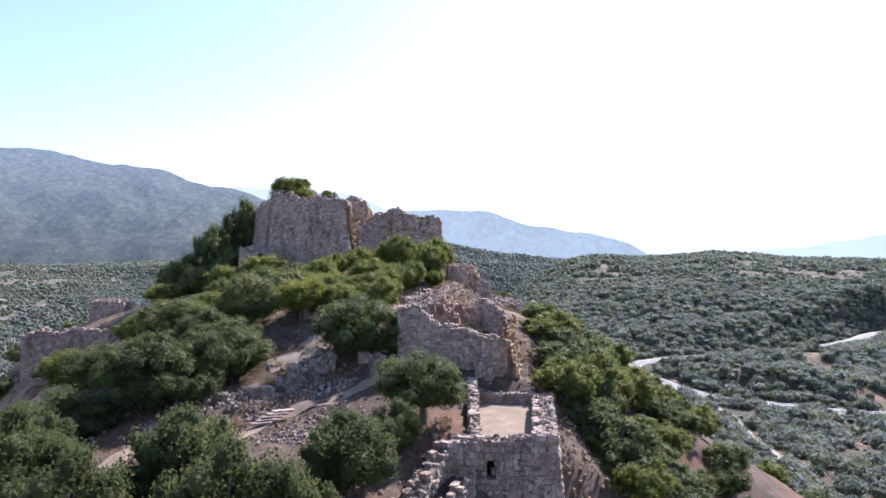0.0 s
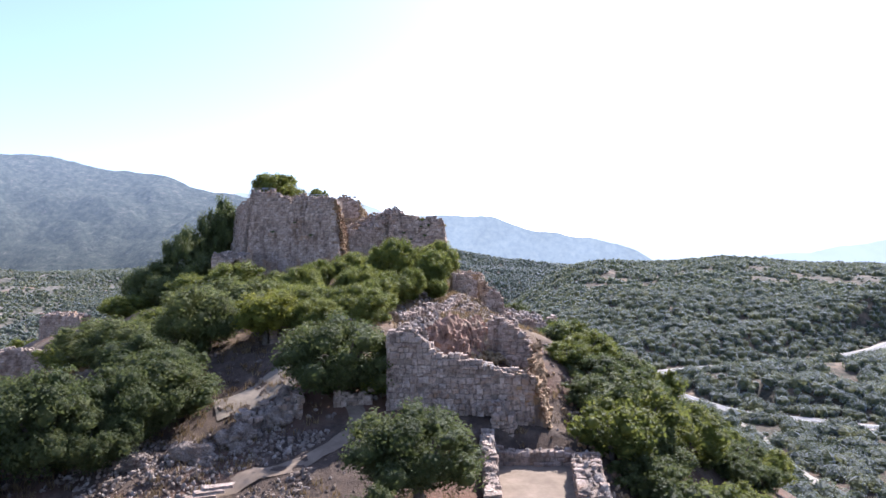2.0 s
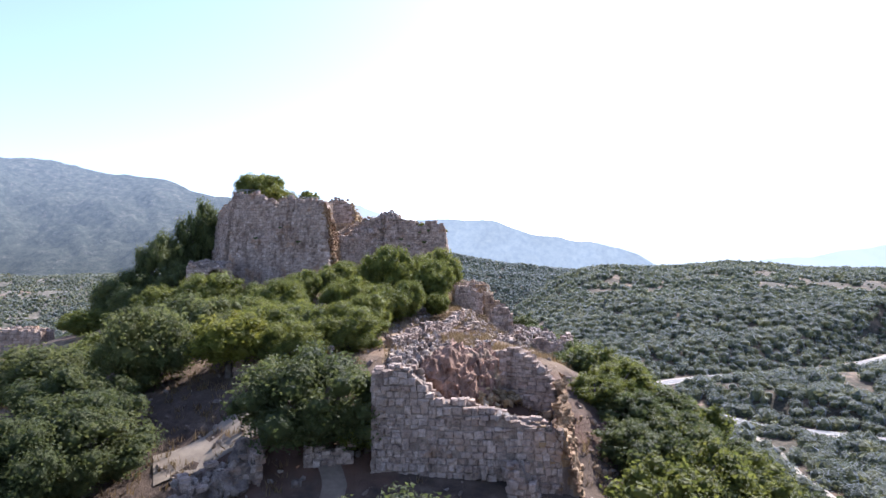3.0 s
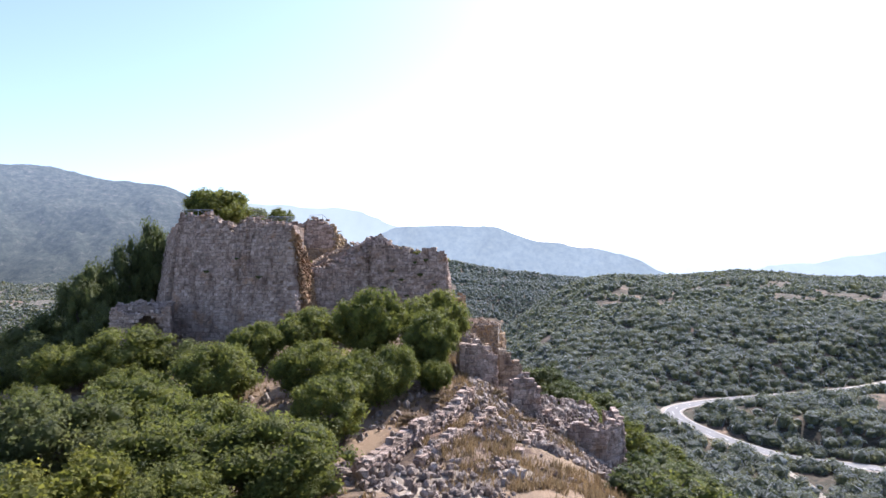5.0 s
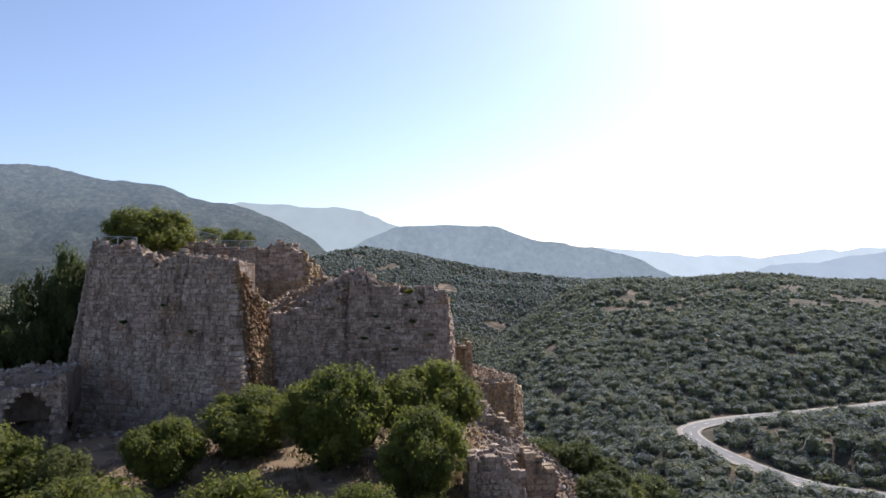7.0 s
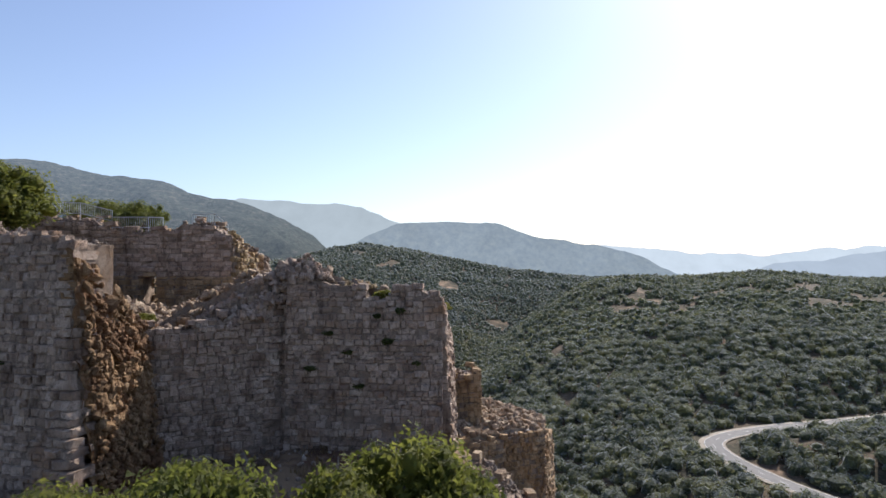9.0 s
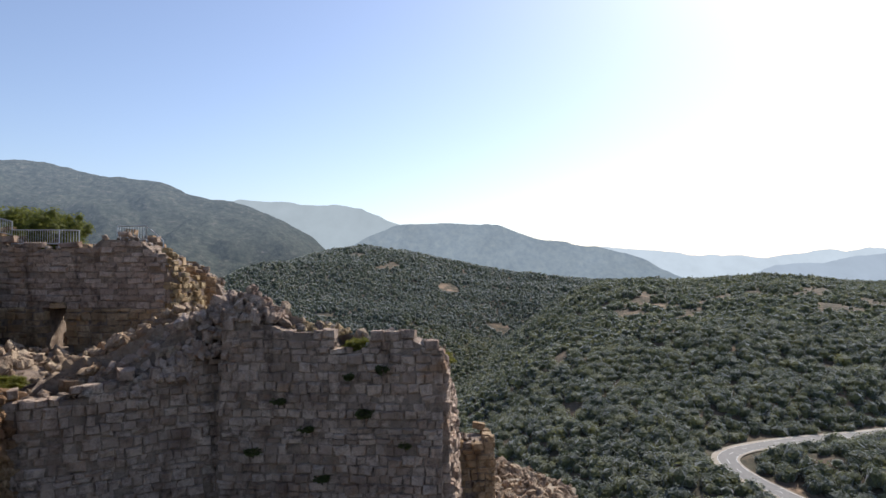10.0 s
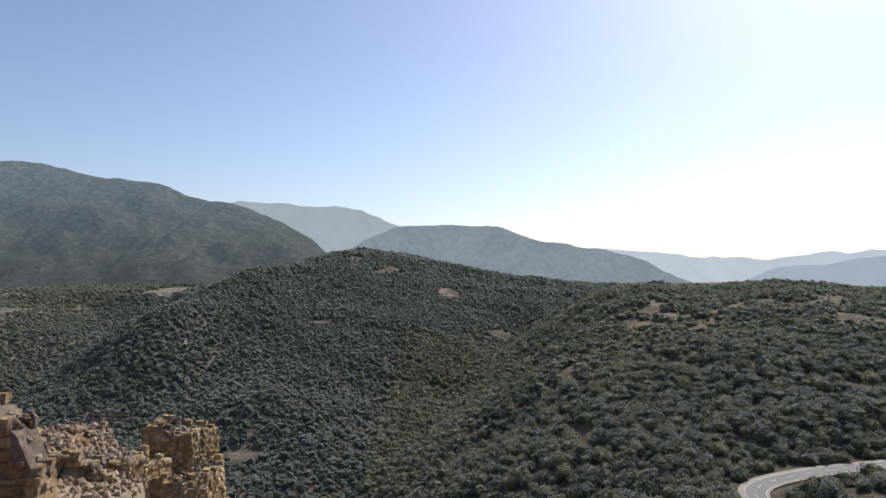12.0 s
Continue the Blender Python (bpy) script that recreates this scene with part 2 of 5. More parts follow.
def ground_material():
    m, n, l, b = material("dry earth and scrub", 0.97)
    soil = ramp_node(n, l, world_noise(n, l, 0.6, 8, 0.7), (0.3, (0.045, 0.032, 0.024)), (0.5, (0.09, 0.062, 0.044)), (0.7, (0.165, 0.12, 0.085)))
    red = ramp_node(n, l, world_noise(n, l, 0.08, 5, 0.6), (0.5, (0, 0, 0)), (0.62, (1, 1, 1)))
    near = blend(n, l, red, soil, (0.15, 0.082, 0.052))
    grass = ramp_node(n, l, world_noise(n, l, 0.22, 6, 0.7), (0.43, (0, 0, 0)), (0.55, (0.85, 0.85, 0.85)))
    g0 = n.new("ShaderNodeNewGeometry")
    s0 = n.new("ShaderNodeSeparateXYZ")
    l.new(g0.outputs["Position"], s0.inputs[0])
    top = n.new("ShaderNodeMapRange")
    top.inputs["From Min"].default_value, top.inputs["From Max"].default_value = 80, 92
    l.new(s0.outputs["Y"], top.inputs["Value"])
    flank = n.new("ShaderNodeMapRange")
    flank.inputs["From Min"].default_value, flank.inputs["From Max"].default_value = 13, 9
    l.new(s0.outputs["X"], flank.inputs["Value"])
    meadow = blend(n, l, top.outputs[0], (0, 0, 0), grass)
    meadow = blend(n, l, flank.outputs[0], (0, 0, 0), meadow)
    near = blend(n, l, meadow, near, (0.29, 0.205, 0.125))
    scrub = ramp_node(n, l, world_noise(n, l, 0.03, 8, 0.75), (0.40, (0.05, 0.046, 0.03)), (0.55, (0.12, 0.088, 0.06)), (0.66, (0.30, 0.205, 0.14)))
    dots = ramp_node(n, l, world_noise(n, l, 0.07, 7, 0.8), (0.44, (0.45, 0.5, 0.45)), (0.56, (1.25, 1.2, 1.15)))
    scrub = blend(n, l, 1.0, scrub, dots, "MULTIPLY")
    rocky = ramp_node(n, l, world_noise(n, l, 0.05, 12, 0.85), (0.40, (0.05, 0.052, 0.036)), (0.51, (0.14, 0.125, 0.095)), (0.60, (0.33, 0.285, 0.235)))
    clay = ramp_node(n, l, world_noise(n, l, 0.009, 5, 0.6), (0.57, (0, 0, 0)), (0.64, (0.7, 0.7, 0.7)))
    rocky = blend(n, l, clay, rocky, (0.22, 0.135, 0.085))
    west = n.new("ShaderNodeMapRange")
    west.inputs["From Min"].default_value, west.inputs["From Max"].default_value = -130, -190
    l.new(s0.outputs["X"], west.inputs["Value"])
    scrub = blend(n, l, west.outputs[0], scrub, rocky)
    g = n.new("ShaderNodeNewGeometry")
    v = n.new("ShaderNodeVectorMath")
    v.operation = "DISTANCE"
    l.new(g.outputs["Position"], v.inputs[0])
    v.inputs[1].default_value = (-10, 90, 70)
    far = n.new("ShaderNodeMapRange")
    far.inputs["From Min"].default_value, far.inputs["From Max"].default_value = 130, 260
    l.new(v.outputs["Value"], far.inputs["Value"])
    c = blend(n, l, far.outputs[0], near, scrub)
    l.new(c, b.inputs["Base Color"])
    bump(n, l, b, world_noise(n, l, 2.5, 8, 0.75), 0.8, 0.25)
    return m


def leaf_material(name, dark, light, through=0.25):
    m, n, l, b = material(name, 0.6)
    pick = n.new("ShaderNodeNewGeometry").outputs["Random Per Island"]
    own = ramp_node(n, l, pick, (0.0, dark), (0.6, tuple((p + q) / 2 for p, q in zip(dark, light))), (1.0, light))
    tone = ramp_node(n, l, world_noise(n, l, 0.25, 3, 0.6), (0.3, (0.75, 0.8, 0.75)), (0.7, (1.2, 1.15, 1.0)))
    c = blend(n, l, 1.0, own, tone, "MULTIPLY")
    l.new(c, b.inputs["Base Color"])
    bump(n, l, b, world_noise(n, l, 6.0, 6, 0.85), 1.0, 0.3)
    t = n.new("ShaderNodeBsdfTranslucent")
    l.new(c, t.inputs["Color"])
    x = n.new("ShaderNodeMixShader")
    x.inputs[0].default_value = through
    l.new(b.outputs[0], x.inputs[1])
    l.new(t.outputs[0], x.inputs[2])
    l.new(x.outputs[0], n["Material Output"].inputs[0])
    return m


mat_ground = ground_material()
mat_leaf = leaf_material("oak leaves", (0.136, 0.160, 0.038), (0.245, 0.256, 0.060), 0.44)
# darker leaf copy: for dark bushes, and for crowns with shade in their colour
mat_leaf_dark_shaded = leaf_material("dark and shaded oak leaves", (0.090, 0.114, 0.041), (0.170, 0.190, 0.070), 0.4)
mat_leaf_grey = leaf_material("olive green leaves", (0.125, 0.145, 0.05), (0.22, 0.235, 0.09), 0.48)
mat_leaf_yellow = leaf_material("yellowing leaves", (0.20, 0.21, 0.035), (0.33, 0.32, 0.065), 0.45)


mat_canopy = leaf_material("oak scrub canopy", (0.05, 0.07, 0.032), (0.13, 0.16, 0.075), 0.0)


def grow_canopy(made, tones):
    n, l = made.node_tree.nodes, made.node_tree.links
    b = n["Principled BSDF"]
    b.inputs["Roughness"].default_value, b.inputs["Specular IOR Level"].default_value = 1.0, 0.0
    # strong bluish sheen lifts distant crowns in place of haze
    b.inputs["Sheen Weight"].default_value, b.inputs["Sheen Roughness"].default_value = 1.0, 0.45
    b.inputs["Sheen Tint"].default_value = (0.86, 0.90, 1.0, 1)
    fine = ramp_node(n, l, world_noise(n, l, 1.1, 6, 0.8), (0.36, (0.55, 0.57, 0.56)), (0.52, (1, 1, 1)), (0.68, (1.6, 1.55, 1.35)))
    g = n.new("ShaderNodeNewGeometry")
    k = n.new("ShaderNodeTexVoronoi")
    k.inputs["Scale"].default_value = 0.19
    l.new(g.outputs["Position"], k.inputs["Vector"])
    s = n.new("ShaderNodeSeparateColor")
    l.new(k.outputs["Color"], s.inputs[0])
    crown = ramp_node(n, l, s.outputs[0], (0.0, tones[0]), (0.6, tones[1]), (1.0, tones[2]))
    c = blend(n, l, 1.0, crown, fine, "MULTIPLY")
    l.new(c, b.inputs["Base Color"])
    bump(n, l, b, world_noise(n, l, 1.6, 6, 0.8), 0.6, 0.5)
    t = next(k for k in n if k.type == "BSDF_TRANSLUCENT")
    l.new(c, t.inputs["Color"])
    x = next(k for k in n if k.type == "MIX_SHADER")
    x.inputs[0].default_value = 0.45


grow_canopy(mat_canopy, ((0.100, 0.118, 0.068), (0.145, 0.160, 0.085), (0.235, 0.235, 0.100)))
# greyer copy of the canopy: haze over the far woods is in its colour
mat_canopy_haze = leaf_material("oak scrub greyed for haze", (0.05, 0.07, 0.032), (0.13, 0.16, 0.075), 0.0)
grow_canopy(mat_canopy_haze, ((0.092, 0.114, 0.080), (0.128, 0.150, 0.100), (0.200, 0.208, 0.118)))


def simple(name, dark, light, scale=1.0, rough=0.9, metal=0.0):
    m, n, l, b = material(name, rough)
    c = ramp_node(n, l, world_noise(n, l, scale, 6, 0.7), (0.3, dark), (0.7, light))
    l.new(c, b.inputs["Base Color"])
    b.inputs["Metallic"].default_value = metal
    bump(n, l, b, world_noise(n, l, scale * 4, 6, 0.7), 0.4, 0.03)
    return m


mat_bark = simple("bark", (0.07, 0.055, 0.04), (0.17, 0.14, 0.11), 3)
mat_road = simple("worn asphalt", (0.17, 0.165, 0.16), (0.23, 0.22, 0.21), 0.5)
mat_gravel = simple("pale gravel shoulder", (0.25, 0.215, 0.17), (0.36, 0.32, 0.265), 0.7)
mat_line = simple("road paint", (0.6, 0.6, 0.58), (0.75, 0.75, 0.72), 2)
mat_path = simple("trodden earth path", (0.16, 0.115, 0.078), (0.27, 0.205, 0.145), 0.8)
mat_dust = simple("pale dusty earth", (0.19, 0.15, 0.11), (0.33, 0.27, 0.20), 0.7)
mat_steel = simple("galvanised steel", (0.42, 0.43, 0.44), (0.55, 0.56, 0.57), 2, 0.45, 0.8)
mat_dry = leaf_material("dry grass", (0.20, 0.135, 0.075), (0.36, 0.26, 0.15), 0.3)


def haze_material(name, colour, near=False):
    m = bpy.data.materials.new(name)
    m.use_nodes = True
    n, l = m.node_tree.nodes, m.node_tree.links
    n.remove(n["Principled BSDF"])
    # haze is painted in as a flat glow; the range takes no sunlight
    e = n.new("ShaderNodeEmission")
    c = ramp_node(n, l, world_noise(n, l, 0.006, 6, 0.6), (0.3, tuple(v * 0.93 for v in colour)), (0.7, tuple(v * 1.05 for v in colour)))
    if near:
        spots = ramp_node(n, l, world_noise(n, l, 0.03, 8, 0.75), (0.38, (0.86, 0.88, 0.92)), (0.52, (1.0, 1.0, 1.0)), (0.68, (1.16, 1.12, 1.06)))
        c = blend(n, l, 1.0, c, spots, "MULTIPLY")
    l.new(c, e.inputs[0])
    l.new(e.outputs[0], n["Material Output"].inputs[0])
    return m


def mountain_material():
    """A far mountainside: scrub, pale outcrops and screes, with bluer haze painted as glow towards its top."""
    m, n, l, b = material("hazy mountainside", 1.0)
    b.inputs["Specular IOR Level"].default_value = 0.0
    ground = ramp_node(n, l, world_noise(n, l, 0.03, 10, 0.8), (0.42, (0.03, 0.036, 0.03)), (0.56, (0.05, 0.052, 0.042)), (0.68, (0.14, 0.12, 0.10)))
    l.new(ground, b.inputs["Base Color"])
    bump(n, l, b, world_noise(n, l, 0.03, 8, 0.75), 1.0, 14.0)
    g = n.new("ShaderNodeNewGeometry")
    s = n.new("ShaderNodeSeparateXYZ")
    l.new(g.outputs["Position"], s.inputs[0])
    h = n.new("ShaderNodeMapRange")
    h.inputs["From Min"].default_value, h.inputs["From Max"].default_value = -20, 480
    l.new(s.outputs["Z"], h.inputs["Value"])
    # haze put into the emission colour, stronger with height
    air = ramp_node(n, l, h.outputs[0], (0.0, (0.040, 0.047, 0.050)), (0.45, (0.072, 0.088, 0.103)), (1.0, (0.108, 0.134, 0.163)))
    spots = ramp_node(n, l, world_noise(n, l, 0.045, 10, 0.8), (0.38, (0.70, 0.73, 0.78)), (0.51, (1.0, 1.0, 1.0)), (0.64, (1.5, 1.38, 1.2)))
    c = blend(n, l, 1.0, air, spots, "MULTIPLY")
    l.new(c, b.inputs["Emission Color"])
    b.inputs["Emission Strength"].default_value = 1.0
    return m


# ---------------------------------------------------------------- builders
def fast_mesh(name, verts, tris, mat, smooth=True):
    """A large triangle mesh from arrays."""
    v, f = np.ascontiguousarray(verts, np.float32), np.ascontiguousarray(tris, np.int32)
    me = bpy.data.meshes.new(name)
    me.vertices.add(len(v))
    me.vertices.foreach_set("co", v.ravel())
    me.loops.add(f.size)
    me.loops.foreach_set("vertex_index", f.ravel())
    me.polygons.add(len(f))
    me.polygons.foreach_set("loop_start", np.arange(0, f.size, 3, dtype=np.int32))
    me.polygons.foreach_set("use_smooth", np.full(len(f), smooth))
    me.materials.append(mat)
    me.update(calc_edges=True)
    return me


def mesh_of(name, verts, faces, mat, smooth=False):
    me = bpy.data.meshes.new(name)
    me.from_pydata([tuple(v) for v in np.asarray(verts, float).tolist()], [], faces)
    me.materials.append(mat)
    if smooth:
        me.polygons.foreach_set("use_smooth", [True] * len(me.polygons))
    me.update()
    return me


def thing(name, label, category, at=(0, 0, 0), group="", kind=""):
    ob = new(name)
    ob.empty_display_size = 0.3
    ob.matrix_basis = Matrix.Translation(at)
    return tagged(ob, label, category, group, kind)


def child(name, mesh, parent, label="", kind=""):
    ob = new(name, mesh)
    ob.parent = parent
    ob.matrix_parent_inverse = parent.matrix_basis.inverted() if parent.parent is None else (parent.parent.matrix_basis @ parent.matrix_basis).inverted()
    return tagged(ob, label, kind=kind)


def icosahedron():
    g = (1 + 5 ** 0.5) / 2
    bm = bmesh.new()
    for p in [p for a in (-1, 1) for b in (-g, g) for p in ((0, a, b), (a, b, 0), (b, 0, a))]:
        bm.verts.new(Vector(p).normalized())
    bmesh.ops.convex_hull(bm, input=bm.verts[:])
    bm.verts.index_update()
    out = np.array([w.co[:] for w in bm.verts]), [tuple(w.index for w in q.verts) for q in bm.faces]
    bm.free()
    return out


ICO0 = icosahedron()


# ---- land
def stretched(lo, hi, step, start, end, grow=1.055):
    inner = list(np.arange(lo, hi + step, step))
    up, d = [inner[-1]], step
    while up[-1] < end:
        d *= grow
        up.append(up[-1] + min(d, 90))
    down, d = [lo], step
    while down[-1] > start:
        d *= grow
        down.append(down[-1] - min(d, 90))
    return np.array(down[:0:-1] + inner + up[1:])


def build_ground():
    xs, ys = stretched(-78, 34, 1.4, -4200, 4600, 1.04), stretched(18, 214, 1.5, -900, 4850, 1.03)
    gx, gy = np.meshgrid(xs, ys)
    gz = land(gx, gy)
    nx, ny = len(xs), len(ys)
    i = np.arange(nx * ny).reshape(ny, nx)
    quads = np.stack([i[:-1, :-1], i[:-1, 1:], i[1:, 1:], i[1:, :-1]], -1).reshape(-1, 4)
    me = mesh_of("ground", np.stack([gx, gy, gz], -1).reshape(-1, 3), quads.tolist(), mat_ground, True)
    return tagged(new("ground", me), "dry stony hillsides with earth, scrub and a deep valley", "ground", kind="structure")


ground = build_ground()


def strip(name, line, left, right, lift, mat, label, category, drape=False):
    """A band along a line of (x, y, z), between two offsets to its right."""
    p = np.asarray(line, float)
    d = np.gradient(p[:, :2], axis=0)
    d /= np.linalg.norm(d, axis=1)[:, None]
    side = np.stack([d[:, 1], -d[:, 0]], -1)
    k = 5
    verts, faces = [], []
    for q, s in zip(p, side):
        for j in range(k):
            o = left + (right - left) * j / (k - 1)
            x, y = q[0] + s[0] * o, q[1] + s[1] * o
            verts.append((x, y, (float(land(x, y)) if drape else q[2]) + lift))
    for a in range(len(p) - 1):
        for j in range(k - 1):
            faces.append((a * k + j, a * k + j + 1, (a + 1) * k + j + 1, (a + 1) * k + j))
    return tagged(new(name, mesh_of(name, verts, faces, mat, True)), label, category, kind="structure")


def skyline(name, at_y, steps, mat, label, seed):
    """A far range: height as a line over x, with a slope towards the valley."""
    steps = np.array(steps, float)
    xs = np.linspace(steps[0, 0], steps[-1, 0], 160)
    top = np.interp(xs, steps[:, 0], steps[:, 1]) + fbm(xs / 160, xs * 0 + seed, 5, seed) * 22
    verts, faces, rows = [], [], 8
    for r in range(rows):
        u = r / (rows - 1)
        for x, z in zip(xs, top):
            verts.append((x, at_y - u * 260, z + u * (-120 - z)))
    n = len(xs)
    for r in range(rows - 1):
        for j in range(n - 1):
            faces.append((r * n + j, r * n + j + 1, (r + 1) * n + j + 1, (r + 1) * n + j))
    return tagged(new(name, mesh_of(name, verts, faces, mat, True)), label, "mountain range", kind="structure")

# far ranges in the haze
def far_line(y, pairs):
    return [((p - 798) / 1150 * (y - 142), 96 + (466 - q) / 1150 * (y - 142)) for p, q in pairs]


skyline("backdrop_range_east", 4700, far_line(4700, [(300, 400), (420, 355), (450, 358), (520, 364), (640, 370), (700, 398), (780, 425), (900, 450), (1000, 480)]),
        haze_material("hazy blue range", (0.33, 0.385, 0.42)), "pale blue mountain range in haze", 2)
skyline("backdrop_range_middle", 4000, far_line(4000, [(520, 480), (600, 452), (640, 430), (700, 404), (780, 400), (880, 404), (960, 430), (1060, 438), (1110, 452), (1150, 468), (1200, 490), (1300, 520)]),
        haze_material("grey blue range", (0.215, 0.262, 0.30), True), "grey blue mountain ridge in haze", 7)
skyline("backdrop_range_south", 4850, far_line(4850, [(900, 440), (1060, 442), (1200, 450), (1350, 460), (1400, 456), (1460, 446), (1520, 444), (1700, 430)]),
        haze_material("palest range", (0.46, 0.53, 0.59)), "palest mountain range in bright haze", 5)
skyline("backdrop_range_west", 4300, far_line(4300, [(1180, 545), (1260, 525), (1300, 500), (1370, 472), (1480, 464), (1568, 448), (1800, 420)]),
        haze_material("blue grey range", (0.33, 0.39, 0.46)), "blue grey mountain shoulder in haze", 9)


def build_mountain():
    """The high western mountain beyond the ravine, with folds and outcrops, deep in morning haze."""
    crest = np.array([(-3200, 640), (-2500, 590), (-1976, 545), (-1826, 530), (-1750, 520), (-1625, 492), (-1537, 464), (-1350, 450), (-1225, 426), (-1150, 390), (-1051, 358), (-960, 354),
                      (-905, 346), (-800, 300), (-715, 255), (-600, 195), (-520, 120), (-380, 20), (-250, -60)], float)
    xs, us = np.linspace(-3200, -250, 260), np.linspace(0, 1, 46)
    gx, gu = np.meshgrid(xs, us)
    top = np.interp(xs, crest[:, 0], crest[:, 1]) + fbm(xs / 90, xs * 0 + 12, 5, 12) * 13
    y = 2950 - 1100 * gu + 120 * np.sin(gx / 260) * gu
    z = top[None] + (-60 - top[None]) * gu ** 1.15 + fbm(gx / 170, y / 170, 5, 31) * 90 * np.sin(np.pi * np.clip(gu, 0, 1))
    i = np.arange(gx.size).reshape(gx.shape)
    quads = np.stack([i[:-1, :-1], i[1:, :-1], i[1:, 1:], i[:-1, 1:]], -1).reshape(-1, 4)
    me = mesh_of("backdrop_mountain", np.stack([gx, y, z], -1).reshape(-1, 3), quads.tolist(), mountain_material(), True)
    return tagged(new("backdrop_mountain", me), "hazy blue scrub-covered mountainside", "mountain range", kind="structure")


build_mountain()
strip("pavement_shoulder", ROAD_LINE, -4.9, 6.2, 0.06, mat_gravel, "pale sandy shoulder of the mountain road", "verge")
strip("road", ROAD_LINE, -3.8, 3.8, 0.14, mat_road, "worn grey two-lane mountain road in a hairpin bend", "road")

# ---------------------------------------------------------------- masonry
BLOCK_FACES = [(3, 2, 1, 0), (8, 9, 10, 11), (4, 5, 9, 8), (5, 6, 10, 9), (6, 7, 11, 10), (7, 4, 8, 11), (0, 1, 5, 4), (1, 2, 6, 5), (2, 3, 7, 6), (3, 0, 4, 7)]


def block_form(rng, rough):
    """A hewn stone in a unit cube: back at y = 0.5, bevelled face at y = -0.5."""
    ring = np.array([(-0.5, -0.5), (0.5, -0.5), (0.5, 0.5), (-0.5, 0.5)])
    back = np.column_stack([ring[:, 0], np.full(4, 0.5), ring[:, 1]])
    lip = np.column_stack([ring[:, 0] * 0.98, np.full(4, -0.36), ring[:, 1] * 0.97])
    face = np.column_stack([ring[:, 0] * 0.80, np.full(4, -0.5), ring[:, 1] * 0.74])
    v = np.vstack([back, lip, face])
    return v + rng.uniform(-rough, rough, v.shape)


FORM_RNG = np.random.default_rng(4)
HEWN = [block_form(FORM_RNG, 0.085) for _ in range(20)]
ROCK_FACES = ICO0[1]
ROCKS = [ICO0[0] * FORM_RNG.uniform(0.34, 0.66, (12, 1)) * FORM_RNG.uniform(0.8, 1.25, (1, 3)) for _ in range(16)]
BLOCK_MESHES = [mesh_of("block", f, BLOCK_FACES, mat_block) for f in HEWN]


def joined(forms, placed, faces=BLOCK_FACES):
    """One mesh's vertices and faces from 4x4 places, each with one of the forms."""
    if not len(placed):
        return np.zeros((0, 3)), []
    k = len(forms[0])
    verts = np.vstack([np.c_[forms[i % len(forms)], np.ones(k)] @ m.T[:, :3] for i, m in enumerate(placed)])
    f = [tuple(v + i * k for v in q) for i in range(len(placed)) for q in faces]
    return verts, f


def place(centre, along, out, size, rng=None, tilt=0.0):
    """A 4x4 with x along the wall, -y outward, z up."""
    u, o, w = np.array([*along, 0.0]), np.array([*out, 0.0]), np.array([0, 0, 1.0])
    m = np.eye(4)
    m[:3, 0], m[:3, 1], m[:3, 2], m[:3, 3] = u * size[0], -o * size[1], w * size[2], centre
    if rng is not None and tilt:
        t = np.array(Euler(rng.normal(0, tilt, 3)).to_matrix())
        m[:3, :3] = t @ m[:3, :3]
    return m


def profile(points):
    p = np.array(points, float)
    return lambda s: np.interp(s, p[:, 0], p[:, 1])


def masonry(a, b, base, top, rng, course=0.42, batter=0.0, ref=0.0, lengths=(0.35, 0.85), depth=0.6, holes=0.025, ragged=0.35, proud=0.065, gap=0.014, openings=()):
    a, b = np.array(a, float), np.array(b, float)
    span = np.linalg.norm(b - a)
    u = (b - a) / span
    out = np.array([u[1], -u[0]])
    ss = np.linspace(0, span, 40)
    z, z_end, placed = float(np.min(base(ss))) - 0.3, float(np.max(top(ss))) + 0.3, []
    while z < z_end:
        h = course * rng.choice([0.62, 0.85, 1.0, 1.1, 1.25])
        s = -rng.uniform(0, 0.5)
        while s < span:
            length = rng.uniform(*lengths)
            lo, hi = max(s, 0), min(s + length, span)
            s += length
            if hi - lo < 0.2:
                continue
            c, zc = (lo + hi) / 2, z + h / 2
            if zc > top(c) + rng.normal(0, ragged) - 0.1 or zc < base(c) - 0.8 or rng.random() < holes:
                continue
            if any(x0 < c < x1 and z0 < zc < z1 for x0, x1, z0, z1 in openings):
                continue
            p = a + u * c + out * (batter * (ref - zc) + rng.normal(0, proud) - depth / 2)
            placed.append(place((p[0], p[1], zc + rng.normal(0, 0.03)), u, out, (hi - lo - gap, depth, h * rng.uniform(0.86, 1.14) - gap), rng, 0.05))
        z += h
    return placed


